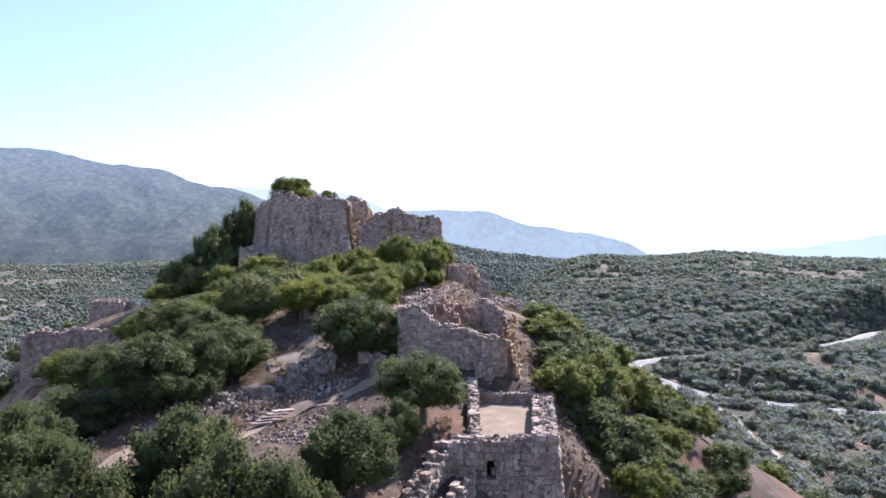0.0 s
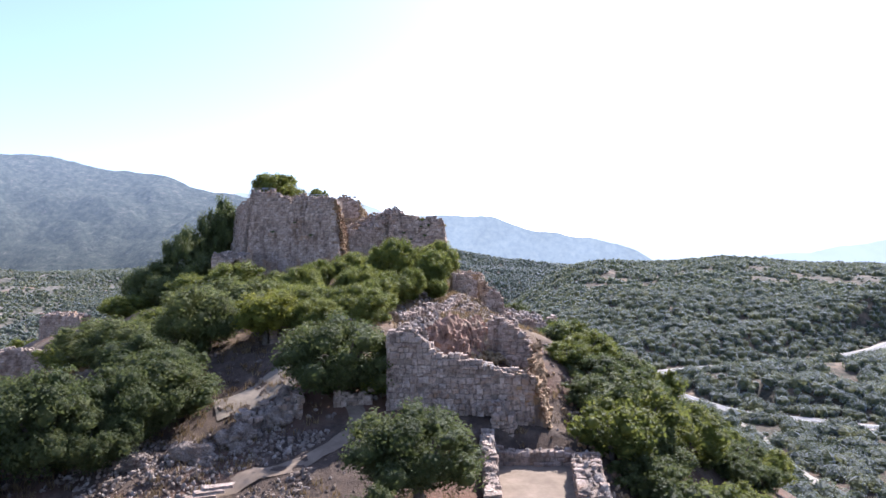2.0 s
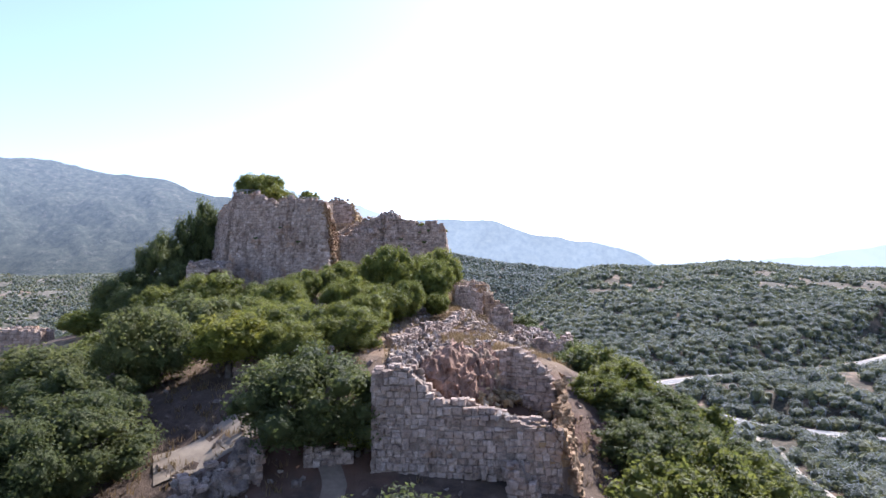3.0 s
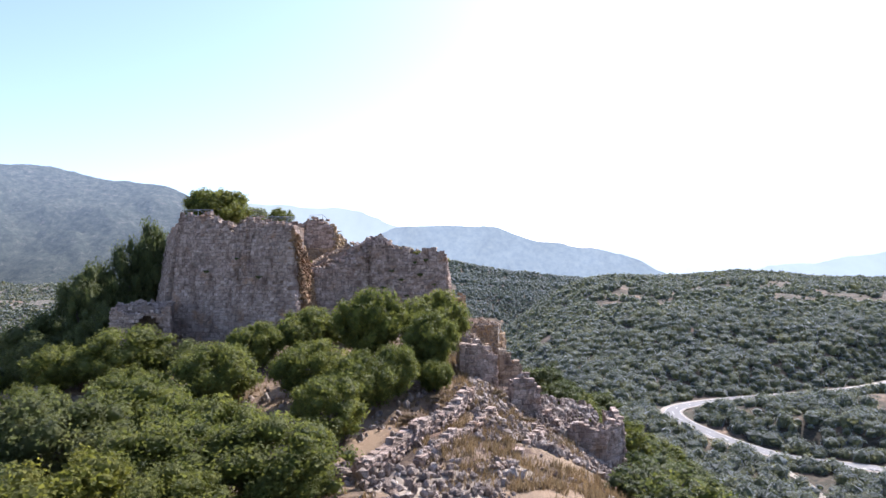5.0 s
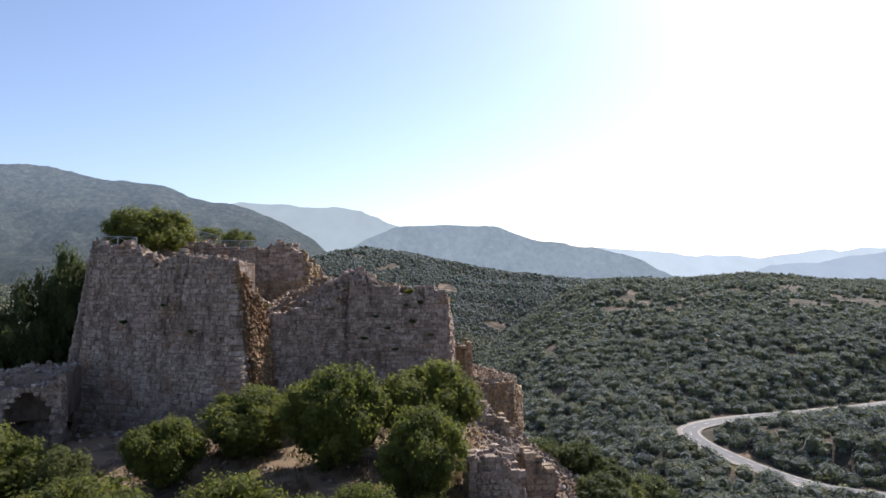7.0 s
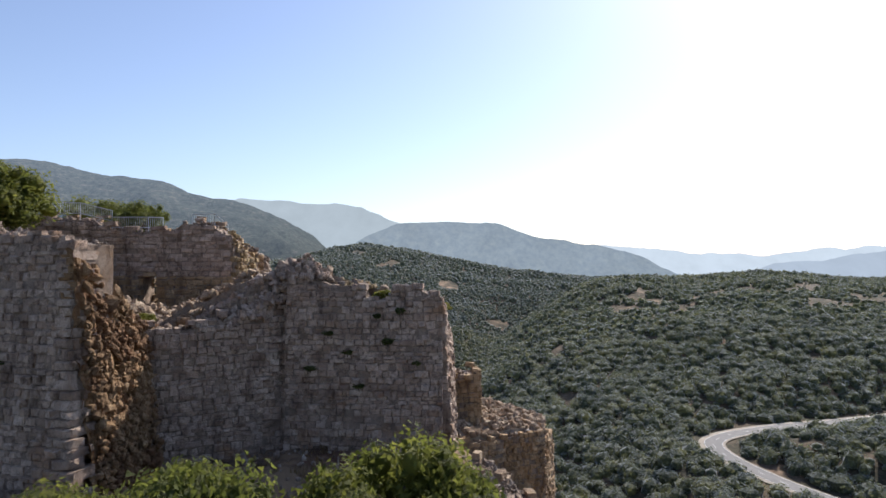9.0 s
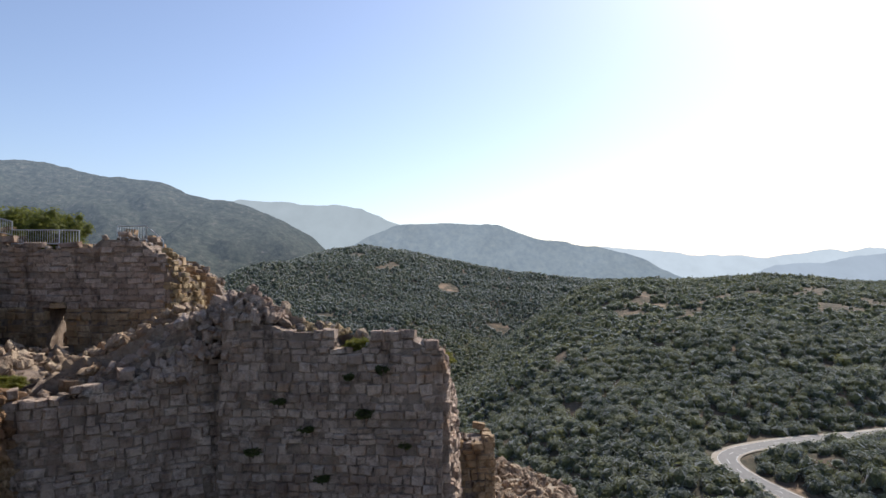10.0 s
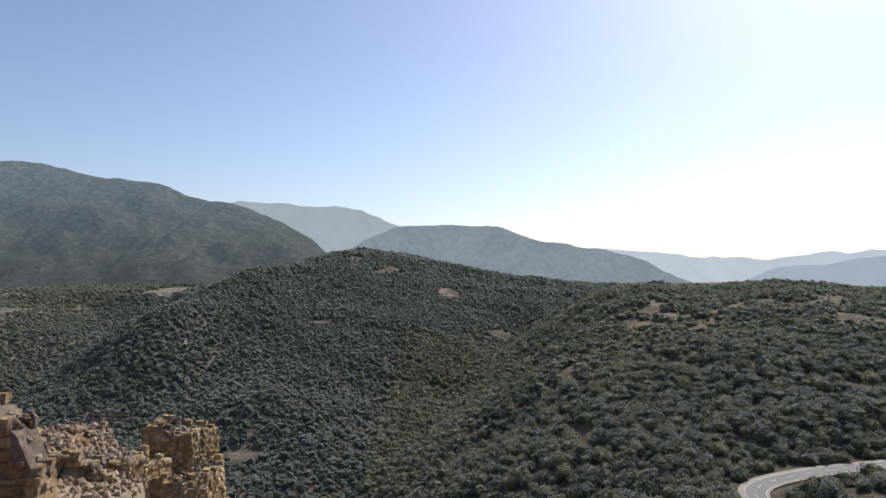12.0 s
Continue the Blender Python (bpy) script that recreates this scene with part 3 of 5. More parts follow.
def wall_core(a, b, base, top, thick, batter, ref, inset=0.11, sink=0.25, openings=()):
    a, b = np.array(a, float), np.array(b, float)
    span = np.linalg.norm(b - a)
    u = (b - a) / span
    out = np.array([u[1], -u[0]])
    cuts = sorted({*np.linspace(0.05, span - 0.05, max(3, int(span / 0.6))).tolist(), *[v for o in openings for v in (o[0], o[1])]})
    verts, faces = [], []

    def slab(s0, s1, low, high):
        i = len(verts)
        for s in (s0, s1):
            p = a + u * s
            lo, hi = low(s), max(high(s), low(s) + 0.05)
            f0, f1 = p + out * (batter * (ref - lo) - inset), p + out * (batter * (ref - hi) - inset)
            k = p - out * (thick - inset)
            verts.extend([(*f0, lo), (*f1, hi), (*k, hi), (*k, lo)])
        faces.extend([(i, i + 4, i + 5, i + 1), (i + 1, i + 5, i + 6, i + 2), (i + 2, i + 6, i + 7, i + 3), (i + 3, i + 7, i + 4, i), (i, i + 1, i + 2, i + 3), (i + 7, i + 6, i + 5, i + 4)])

    for s0, s1 in zip(cuts[:-1], cuts[1:]):
        hole = [o for o in openings if o[0] - 0.01 < (s0 + s1) / 2 < o[1] + 0.01]
        if len(hole) > 1:
            hole = [(0, 0, min(o[2] for o in hole), max(o[3] for o in hole))]
        low, high = (lambda s: float(base(s)) - 1.2), (lambda s: float(top(s)) - sink)
        if hole:
            slab(s0, s1, lambda s: float(hole[0][3]), high)
            if hole[0][2] > float(base(s0)) + 0.3:
                slab(s0, s1, low, lambda s: float(hole[0][2]))
        else:
            slab(s0, s1, low, high)
    return verts, faces


PATHS = [[(-24, 44), (-20, 50), (-16.6, 56), (-14.2, 60.2), (-11.3, 62.2), (-9.2, 64), (-7.8, 66.2), (-7.0, 69.5), (-9.6, 76), (-11.5, 82)],
         [(-25.5, 60), (-25.8, 52), (-26, 44), (-24, 36)],
         [(-46, 124), (-40, 119.5), (-30, 117), (-22, 111), (-14, 105)]]


def on_path(x, y):
    for line in PATHS:
        for (ax, ay), (bx, by) in zip(line[:-1], line[1:]):
            k = max(0.0, min(1.0, ((x - ax) * (bx - ax) + (y - ay) * (by - ay)) / ((bx - ax) ** 2 + (by - ay) ** 2)))
            if math.hypot(x - ax - k * (bx - ax), y - ay - k * (by - ay)) < 1.15:
                return True
    return False


def on_room(x, y):
    return 1.6 < x < 10.5 and 50 < y < 67


def loose(rng, count, where, size=(0.2, 0.6)):
    """Loose stones; where() gives a place for each."""
    placed = []
    for _ in range(count):
        x, y, z = where(rng)
        if on_path(x, y) or (on_room(x, y) and z < 64.6):
            continue
        s = rng.uniform(*size) * rng.choice([0.7, 1.0, 1.0, 1.35])
        m = np.eye(4)
        t = np.array(Euler(rng.uniform(0, 6.28, 3)).to_matrix())
        m[:3, :3] = t @ np.diag(np.array([s, s * rng.uniform(0.6, 1.0), s * rng.uniform(0.5, 0.9)]))
        m[:3, 3] = (x, y, z + s * 0.12)
        placed.append(m)
    return placed


def rubble_part(parent, placed, mat=None, name="rubble"):
    v, f = joined(ROCKS, placed, ROCK_FACES)
    return child(name, mesh_of(name, v, f, mat or mat_rubble), parent, kind="stuff")


def welded(verts, faces):
    """The same shape with its touching corners joined."""
    seen, at, out = {}, [], []
    for v in verts:
        key = tuple(round(float(c), 3) for c in v)
        if key not in seen:
            seen[key] = len(out)
            out.append(key)
        at.append(seen[key])
    return out, [q for q in (tuple(dict.fromkeys(at[i] for i in f)) for f in faces) if len(q) > 2]


def pile(parent, centre, spread, high, count, seed, size=(0.25, 0.7), mat=None):
    """A heap of stones, highest in its middle."""
    def heap(r):
        a, d = r.uniform(0, math.tau), math.sqrt(r.uniform(0, 1))
        return centre[0] + math.cos(a) * d * spread[0], centre[1] + math.sin(a) * d * spread[1], centre[2] + high * (1 - d) * r.uniform(0.3, 1.0)
    rubble_part(parent, loose(np.random.default_rng(seed), count, heap, size), mat)


def ruin_wall(parent, a, b, base, top, thick=1.6, seed=1, batter=0.0, ref=None, pieces=0, back=True, ends=(True, True), mat=None, cap=1.0, openings=(), core=True, sink=0.25, **kw):
    """A stone wall of a ruin under its thing: core, laid blocks, loose stones on its top."""
    rng = np.random.default_rng(seed)
    a, b = np.array(a, float), np.array(b, float)
    span = np.linalg.norm(b - a)
    u = (b - a) / span
    out = np.array([u[1], -u[0]])
    ref = float(np.max(top(np.linspace(0, span, 30)))) if ref is None else ref
    laid = masonry(a, b, base, top, rng, batter=batter, ref=ref, openings=openings, **kw)
    rest = []
    if back:
        rest += masonry(b - out * thick, a - out * thick, lambda s: base(span - s), lambda s: top(span - s), rng, openings=[(span - o[1], span - o[0], o[2], o[3]) for o in openings], **kw)
    for at_end, p in ((ends[0], 0.0), (ends[1], span)):
        if at_end:
            q = a + u * p
            e0, e1 = (q - out * thick, q) if p == 0 else (q, q - out * thick)
            # the end's own batter widens it at the foot
            rest += masonry(e0, e1, lambda s: base(p) + s * 0, lambda s: top(p) + s * 0, rng, **kw)
    if core:
        v, f = welded(*wall_core(a, b, base, top, thick, batter, ref, sink=sink, openings=openings))
        child("core", mesh_of("core", v, f, mat_core), parent, "earthy rubble core")
    stone = mat or mat_stone
    if pieces:
        laid.sort(key=lambda m: -m[2, 3])
        for i, m in enumerate(laid[:pieces]):
            ob = new("block", BLOCK_MESHES[i % len(BLOCK_MESHES)])
            ob.parent = parent
            ob.matrix_parent_inverse = parent.matrix_basis.inverted()
            ob.matrix_basis = Matrix(m.tolist())
        laid = laid[pieces:]
    v, f = joined(HEWN, laid + rest)
    child("masonry", mesh_of("masonry", v, f, stone), parent, kind="stuff")
    if cap:
        def on_top(r):
            s, d = r.uniform(0, span), r.uniform(0.1, thick - 0.1)
            p = a + u * s - out * d
            return p[0], p[1], float(top(s)) - 0.2
        rubble_part(parent, loose(rng, int(span * thick * 2.6 * cap), on_top))
    return parent


def flat(z):
    return lambda s: s * 0 + z


def fill(parent, pts, tops, z0, mat=None, name="fill", label="rubble and earth filling", stones=1.5, stone=None):
    """A solid of earth and rubble over a plan, with its own height at each corner."""
    n = len(pts)
    cx, cy, cz = np.mean([p[0] for p in pts]), np.mean([p[1] for p in pts]), float(np.mean(tops))
    v = [(x, y, z0) for x, y in pts] + [(x, y, z) for (x, y), z in zip(pts, tops)] + [(cx, cy, cz)]
    f = [(i, (i + 1) % n, n + (i + 1) % n, n + i) for i in range(n)] + [(n + i, n + (i + 1) % n, 2 * n) for i in range(n)]
    bm = bmesh.new()
    vs = [bm.verts.new(q) for q in v]
    for q in f:
        bm.faces.new([vs[i] for i in q])
    bmesh.ops.subdivide_edges(bm, edges=[e for e in bm.edges if max(w.co.z for w in e.verts) > z0 + 0.5], cuts=7, use_grid_fill=True)
    for w in bm.verts:
        if w.co.z > z0 + 0.4:
            k = 0.55 * noise.noise(w.co * 0.5) + 0.3 * noise.noise(w.co * 1.7)
            w.co.z += k
    me = bpy.data.meshes.new(name)
    bm.to_mesh(me)
    bm.free()
    me.materials.append(mat or mat_core)
    made = child(name, me, parent, label)
    if stones:
        r = np.random.default_rng(len(pts) * 7 + int(abs(cx) * 10))
        tris = [(pts[i], pts[(i + 1) % n], tops[i], tops[(i + 1) % n]) for i in range(n)]
        area = [abs((p[0] - cx) * (q[1] - cy) - (q[0] - cx) * (p[1] - cy)) for p, q, _, _ in tris]

        def on_fill(r):
            p, q, zp, zq = tris[r.choice(n, p=np.array(area) / sum(area))]
            a, b = sorted(r.uniform(0, 1, 2))
            w = (a, b - a, 1 - b)
            x, y, z = (w[0] * p[0] + w[1] * q[0] + w[2] * cx, w[0] * p[1] + w[1] * q[1] + w[2] * cy, w[0] * zp + w[1] * zq + w[2] * cz)
            return x, y, z + 0.55 * noise.noise(Vector((x, y, z)) * 0.5)
        rubble_part(parent, loose(r, int(sum(area) / 2 * stones), on_fill, (0.25, 0.75)), stone)
    return made


def stone_heap(name, label, region, count, seed, size=(0.25, 0.8), mat=None, lift=None, category="rubble"):
    """Loose stones lying on the land inside a region given as (x0, x1, y0, y1)."""
    x0, x1, y0, y1 = region

    def where(r):
        x, y = r.uniform(x0, x1), r.uniform(y0, y1)
        return x, y, float(land(x, y)) + (lift(x, y) if lift else 0.0)

    v, f = joined(ROCKS, loose(np.random.default_rng(seed), count, where, size), ROCK_FACES)
    return tagged(new(name, mesh_of(name, v, f, mat or mat_rubble)), label, category, kind="stuff")


def broken_face(parent, name, a, b, top, base, slope, mat, seed, label, lean=0.0):
    """The torn end of a thick wall: a steep rough face that spreads towards its foot."""
    a, b = np.array(a, float), np.array(b, float)
    u = (b - a) / np.linalg.norm(b - a)
    out = np.array([u[1], -u[0]])
    nu, nv = 56, 70
    verts, faces = [], []
    for i in range(nu):
        for j in range(nv):
            s, k = i / (nu - 1), j / (nv - 1)
            z = top(s) + (base - top(s)) * k
            push = slope * (top(0) - z) + 0.6 * noise.noise(Vector((s * 5, k * 5, seed))) + 0.34 * noise.noise(Vector((s * 13, k * 18, seed))) + 0.22 * noise.noise(Vector((s * 31, k * 44, seed)))
            p = a + (b - a) * s + out * push
            p[1] -= lean * (top(0) - z) * (1 - s)
            verts.append((p[0], p[1], z + 0.15 * noise.noise(Vector((s * 20, k * 20, seed + 4)))))
    for i in range(nu - 1):
        for j in range(nv - 1):
            q = i * nv + j
            faces.append((q, q + nv, q + nv + 1, q + 1))
    child(name, mesh_of(name, verts, faces, mat), parent, label)


# ---------------------------------------------------------------- the keep
keep = thing("keep_tower", "broad limestone keep tower with battered foot and broken crown", "tower", (-30, 148, 75))
ruin_wall(keep, (-38.4, 145.4), (-20.66, 139.81), flat(73), profile([(0, 92.3), (4.8, 92.4), (6.0, 91.7), (8.0, 91.0), (9.0, 89.9), (9.6, 91.0), (11.5, 91.4), (14.5, 91.0), (18.6, 90.6)]), 2.6, 11, 0.13, 91.5, 300, back=False, ends=(False, False))
ruin_wall(keep, (-44.8, 157), (-38.4, 145.4), flat(75), profile([(0, 89.6), (5, 90.4), (11, 91.2), (13.5, 92.3)]), 2.4, 12, 0.17, 91.5, back=False, ends=(False, False))
TORN_TOP = profile([(0, 90.2), (0.13, 89.3), (0.29, 88.8), (0.47, 87.6), (0.66, 86.2), (1.0, 85.0)])
fill(keep, [(-37.5, 146.6), (-27.2, 143.4), (-29.6, 159), (-42, 159)], [91.7, 90.5, 89.4, 91.4], 75)
fill(keep, [(-27.3, 143.2), (-22.9, 142.4), (-22.4, 147), (-20.4, 150), (-22, 160.4), (-29.4, 160.4)], [90.3, 88.4, 85.6, 85.0, 84.6, 85.2], 75, stones=5.0, stone=mat_sun_warm)

broken_face(keep, "torn_wall_end", (-20.7, 138.9), (-20.5, 147.4), lambda s: float(TORN_TOP(s)), 74.0, 0.11, mat_torn, 16, "torn ochre rubble at the keep's broken end")


def torn_stones(r):
    s, k = r.uniform(0.06, 1), r.uniform(0, 1)
    z = 74.5 + (float(TORN_TOP(s)) - 74.6) * k
    return -20.6 + 0.11 * (90.2 - z) + r.uniform(-0.1, 0.4), 138.9 + 8.5 * s, z


rubble_part(keep, loose(np.random.default_rng(308), 1500, torn_stones, (0.18, 0.6)), mat_torn)
ruin_wall(keep, (-20.6, 139.2), (-20.5, 147.2), flat(74), lambda s: TORN_TOP(np.asarray(s) / 8.5) - 0.3, 2.2, 13, 0.11, 90.2, back=False, ends=(False, False), mat=mat_torn, cap=0, core=False, course=0.34, lengths=(0.25, 0.6), proud=0.17, holes=0.3, ragged=0.4)
# squared quoins up the keep's leaning corner
rng = np.random.default_rng(309)
z, odd = 74.0, False
while z < 90.2:
    h = rng.uniform(0.42, 0.62)
    u = np.array([0.9537, -0.3007])
    out = np.array([u[1], -u[0]])
    end = 18.5 + 2.1 * ((90.4 - z) / 15.9) ** 1.15
    wide, deep = (1.25, 1.0) if odd else (0.75, 1.7)
    for name, s0, s1 in (("quoin", end - wide, end), ("block", 18.3, end - wide)):
        if s1 - s0 < 0.15:
            continue
        p = np.array([-38.4, 145.4]) + u * ((s0 + s1) / 2 + rng.normal(0, 0.02)) + out * (0.13 * (91.5 - z) + 0.06 - deep / 2)
        stone = new(name, BLOCK_MESHES[int(rng.integers(len(BLOCK_MESHES)))])
        stone.parent = keep
        stone.matrix_parent_inverse = keep.matrix_basis.inverted()
        stone.matrix_basis = Matrix(place((p[0], p[1], z + h / 2), u, out, (s1 - s0, deep, h * 0.985), rng, 0.02).tolist())
    z, odd = z + h, not odd

recess = thing("curtain_wall", "broken grey curtain wall with grassy rubble on its crown", "wall", (-17, 149, 75))
ruin_wall(recess, (-20.9, 145.4), (-11.3, 151.2), flat(74), profile([(0, 85.6), (0.6, 85.4), (2.4, 85.0), (4.2, 85.1), (6.5, 85.6), (9.0, 86.4), (11.2, 87.0)]), 2.2, 21, 0.04, 88, 220, back=False, ends=(False, False), cap=2.2)
fill(recess, [(-17.6, 148.6), (-11.8, 151.8), (-11.5, 154.5), (-18, 153.5)], [85.0, 89.2, 89.3, 86.0], 76, stones=26.0, stone=mat_stone, label="steep rubble heaped against the tower")
for k, (at, high) in enumerate((((-16.2, 149.5, 84.7), 1.1), ((-14.4, 150.5, 85.4), 1.7), ((-12.7, 151.2, 86.4), 2.4))):
    pile(recess, at, (1.6, 1.3), high, 170, 311 + k, (0.25, 0.65), mat_stone)

east = thing("corner_tower", "square limestone corner tower with ragged crown and dark weathered patches", "tower", (-6, 152, 74))
EAST_TOP = [(0, 88.6), (2.6, 88.2), (3.2, 87.9), (5.3, 87.9), (5.9, 86.8), (6.9, 87.0), (8.3, 87.7), (9.6, 87.6), (10.2, 87.2), (11.1, 86.9)]
ruin_wall(east, (-11.7, 150.2), (-0.6, 149.6), flat(73), profile(EAST_TOP), 2.2, 31, 0.07, 88, 300, back=False, ends=(False, False), cap=0.9, ragged=0.22)
ruin_wall(east, (-0.6, 149.6), (-0.2, 157.5), flat(73), profile([(0, 86.9), (2, 86.2), (4, 85.0), (8, 83.0)]), 2.0, 32, 0.06, 88, back=False, ends=(False, True), cap=1.6)
ruin_wall(east, (-11.7, 153.0), (-11.7, 150.2), flat(73), flat(88.6), 2.0, 33, 0.05, 88, back=False, ends=(False, False))
fill(east, [(-12.0, 152.0), (-2.0, 151.6), (-1.2, 160), (-5, 167), (-16, 166), (-21, 158), (-20.5, 148.5)], [89.3, 86.4, 83.2, 80.5, 85.5, 86.4, 85.0], 74, stones=3.0, stone=mat_sun_warm)

pile(east, (-10.7, 151.4, 88.2), (1.9, 1.3), 2.1, 300, 301, (0.25, 0.6), mat_stone)
pile(east, (-7.2, 151.4, 87.5), (1.8, 1.2), 0.6, 90, 302, (0.2, 0.45), mat_ochre_sun)
pile(east, (-14.5, 153.5, 86.6), (4.5, 3.0), 2.6, 320, 303, (0.25, 0.8), mat_sun_warm)
pile(east, (-19.0, 153.5, 85.2), (3.0, 2.5), 1.6, 160, 304, (0.25, 0.7), mat_sun_warm)
pile(east, (-17.8, 149.2, 85.0), (1.3, 1.0), 1.5, 70, 305, (0.25, 0.6), mat_sun_warm)
pile(east, (-9.0, 158.0, 85.0), (6.0, 4.0), 1.6, 380, 306, (0.25, 0.9), mat_sun_warm)
pile(keep, (-23.5, 144.0, 87.4), (2.0, 3.2), 1.2, 160, 307, (0.2, 0.6), mat_ochre_sun)

rear = thing("palace_wall", "tall brown stone wall with a doorway and broken sunlit end", "wall", (-28, 162, 80))
ruin_wall(rear, (-42, 161), (-19.3, 161), flat(84), profile([(0, 92.6), (6, 93.4), (10.6, 93.2), (11.4, 92.4), (15.5, 92.2), (17.5, 92.2), (18.2, 92.9), (20.4, 92.9), (21.6, 92.3), (22.7, 91.4)]), 3.4, 41, 0.02, 93, 300, ends=(False, False), mat=mat_red, cap=0.8,
          openings=[(14.4, 16.2, 85.2, 88.2)], lengths=(0.5, 1.3))
ruin_wall(rear, (-19.3, 161), (-18.2, 164.4), flat(83), profile([(0, 92.0), (1.2, 91.0), (3.6, 89.6)]), 1.6, 43, 0.12, 92, back=False, ends=(False, False), mat=mat_ochre_sun, ragged=0.5, proud=0.16, course=0.28, lengths=(0.2, 0.5), cap=1.0)
ruin_wall(rear, (-21.4, 167.6), (-17.4, 168.2), flat(82), profile([(0, 91.2), (1.6, 90.9), (2.4, 90.6), (2.5, 90.0), (3.2, 89.6), (3.3, 88.6), (4.1, 87.4)]), 1.8, 42, mat=mat_red, lengths=(0.4, 1.0), course=0.42, ragged=0.15, sink=0.35, cap=2.0)
ruin_wall(rear, (-15.2, 163.0), (-10.6, 163.6), flat(82), profile([(0, 87.2), (2.0, 86.8), (2.3, 85.8), (4.6, 85.2)]), 1.2, 44, mat=mat_red, lengths=(0.6, 1.0), course=0.5, sink=0.06)

stub = thing("turret_stub", "short reddish stone turret stub on the castle edge", "tower", (2.4, 159, 74))
ruin_wall(stub, (-0.3, 158), (2.5, 158.3), flat(73), flat(80.2), 2.6, 51, 0.02, 80, mat=mat_red)
lower = thing("lower_wall", "lower reddish castle wall stepping down the slope", "wall", (4, 157, 70))
ruin_wall(lower, (0.6, 154.2), (7.6, 156.8), flat(68), profile([(0, 75.6), (3, 75.5), (5, 75.8), (7.5, 75.7)]), 3.0, 52, 0.04, 77, back=False, mat=mat_red, cap=2.0, course=0.34, lengths=(0.25, 0.6), proud=0.1, ragged=0.15)
fill(lower, [(0.7, 154.8), (7.2, 157.4), (8.6, 164), (2, 172), (-1, 164)], [75.7, 75.8, 75.0, 75.5, 77.6], 70, mat_dust, stones=7.0, stone=mat_sun_warm)
ruin_wall(lower, (6.4, 158), (9.4, 165), flat(68), profile([(0, 75.4), (4, 74.6), (7.6, 73.4)]), 4.0, 53, 0.04, 77, back=False, mat=mat_red, cap=2.0)

ledge = thing("terrace_ledge", "stepped ledge of large squared stones below the tower", "wall", (4, 147, 70))
ruin_wall(ledge, (0.4, 148.2), (3.0, 147.0), flat(68), profile([(0, 75.4), (1.4, 75.2), (2.8, 74.7)]), 3.0, 54, 0.03, 75, back=False, mat=mat_sun_warm, cap=2.5, course=0.45, lengths=(0.5, 1.1))
ruin_wall(ledge, (3.0, 146.4), (6.0, 146.8), flat(67), profile([(0, 74.3), (1.6, 74.2), (1.7, 73.5), (3, 73.4)]), 3.0, 55, 0.03, 75, back=False, mat=mat_sun_warm, cap=2.5, course=0.5, lengths=(0.6, 1.2))
ruin_wall(ledge, (5.4, 126.6), (8.0, 127.2), flat(66), profile([(0, 75.4), (1.3, 75.2), (1.4, 74.2), (2.7, 74.0)]), 2.0, 56, 0.02, 75, mat=mat_sun_warm, cap=1.5, course=0.5, lengths=(0.6, 1.1))

arch = thing("gate_passage", "low stone wall with a dark arched passage beneath the keep", "wall", (-39, 133, 77))
ruin_wall(arch, (-41.2, 132.0), (-34.9, 134.6), flat(75.5), profile([(0, 79.6), (4, 79.5), (8, 79.6)]), 3.0, 61, 0.0, 80, openings=[(2.3, 6.0, 75.0, 77.7), (2.6, 5.7, 77.0, 78.2), (3.1, 5.2, 77.5, 78.7), (3.6, 4.7, 78.0, 79.0)], lengths=(0.3, 0.6), course=0.36, back=False)
fill(arch, [(-42, 134.8), (-36, 137.2), (-38, 143), (-44, 140)], [80.1, 80.1, 80.2, 80.0], 76)

back_ruin = thing("rear_turret", "crumbling warm stone turret at the castle's far end", "tower", (-26, 204, 76))
ruin_wall(back_ruin, (-30.6, 205), (-25.5, 204.4), flat(71), profile([(0, 80.2), (1.8, 80.6), (2.8, 80.0), (5.1, 79.7)]), 4.0, 71, 0.03, 80, mat=mat_ochre_sun, cap=2.0, sink=0.3)
ruin_wall(back_ruin, (-25.5, 204.4), (-24.3, 208.4), flat(71), flat(79.7), 2.0, 74, 0.03, 80, mat=mat_ochre_sun, back=False, ends=(False, False), course=0.3, lengths=(0.25, 0.5), sink=0.3)
cistern = thing("vaulted_chamber", "flat-topped brown masonry chamber in the rear court", "ruin", (-28, 192, 78))
ruin_wall(cistern, (-31.4, 190.6), (-25.0, 191.0), flat(75), flat(81.2), 4.0, 72, 0.0, 82, mat=mat_ochre_sun, cap=3.0, sink=0.3, course=0.3, lengths=(0.3, 0.7), ragged=0.12)
ruin_wall(cistern, (-25.0, 191.0), (-23.6, 195.4), flat(75), profile([(0, 81.2), (4.6, 80.2)]), 1.2, 75, 0.05, 82, mat=mat_ochre_sun, back=False, ends=(False, False), cap=2.5, sink=0.3)
court_wall = thing("court_wall", "curved low wall of the rear court stepping down", "wall", (-23, 196, 76))
for k, (p, q) in enumerate([((-24.4, 193.0), (-22.0, 193.2)), ((-22.0, 193.2), (-20.7, 195.4)), ((-20.7, 195.4), (-20.4, 199.0))]):
    ruin_wall(court_wall, p, q, flat(71), profile([(0, 79.1), (3, 79.0), (5, 78.7)]), 1.6, 76 + k, 0.04, 80, mat=mat_ochre_sun, back=False, ends=(False, False), course=0.36, lengths=(0.35, 0.7), sink=0.3, cap=2.0)
broken = thing("broken_wall", "broken ashlar wall of the court with fallen blocks", "wall", (-30, 180, 80))
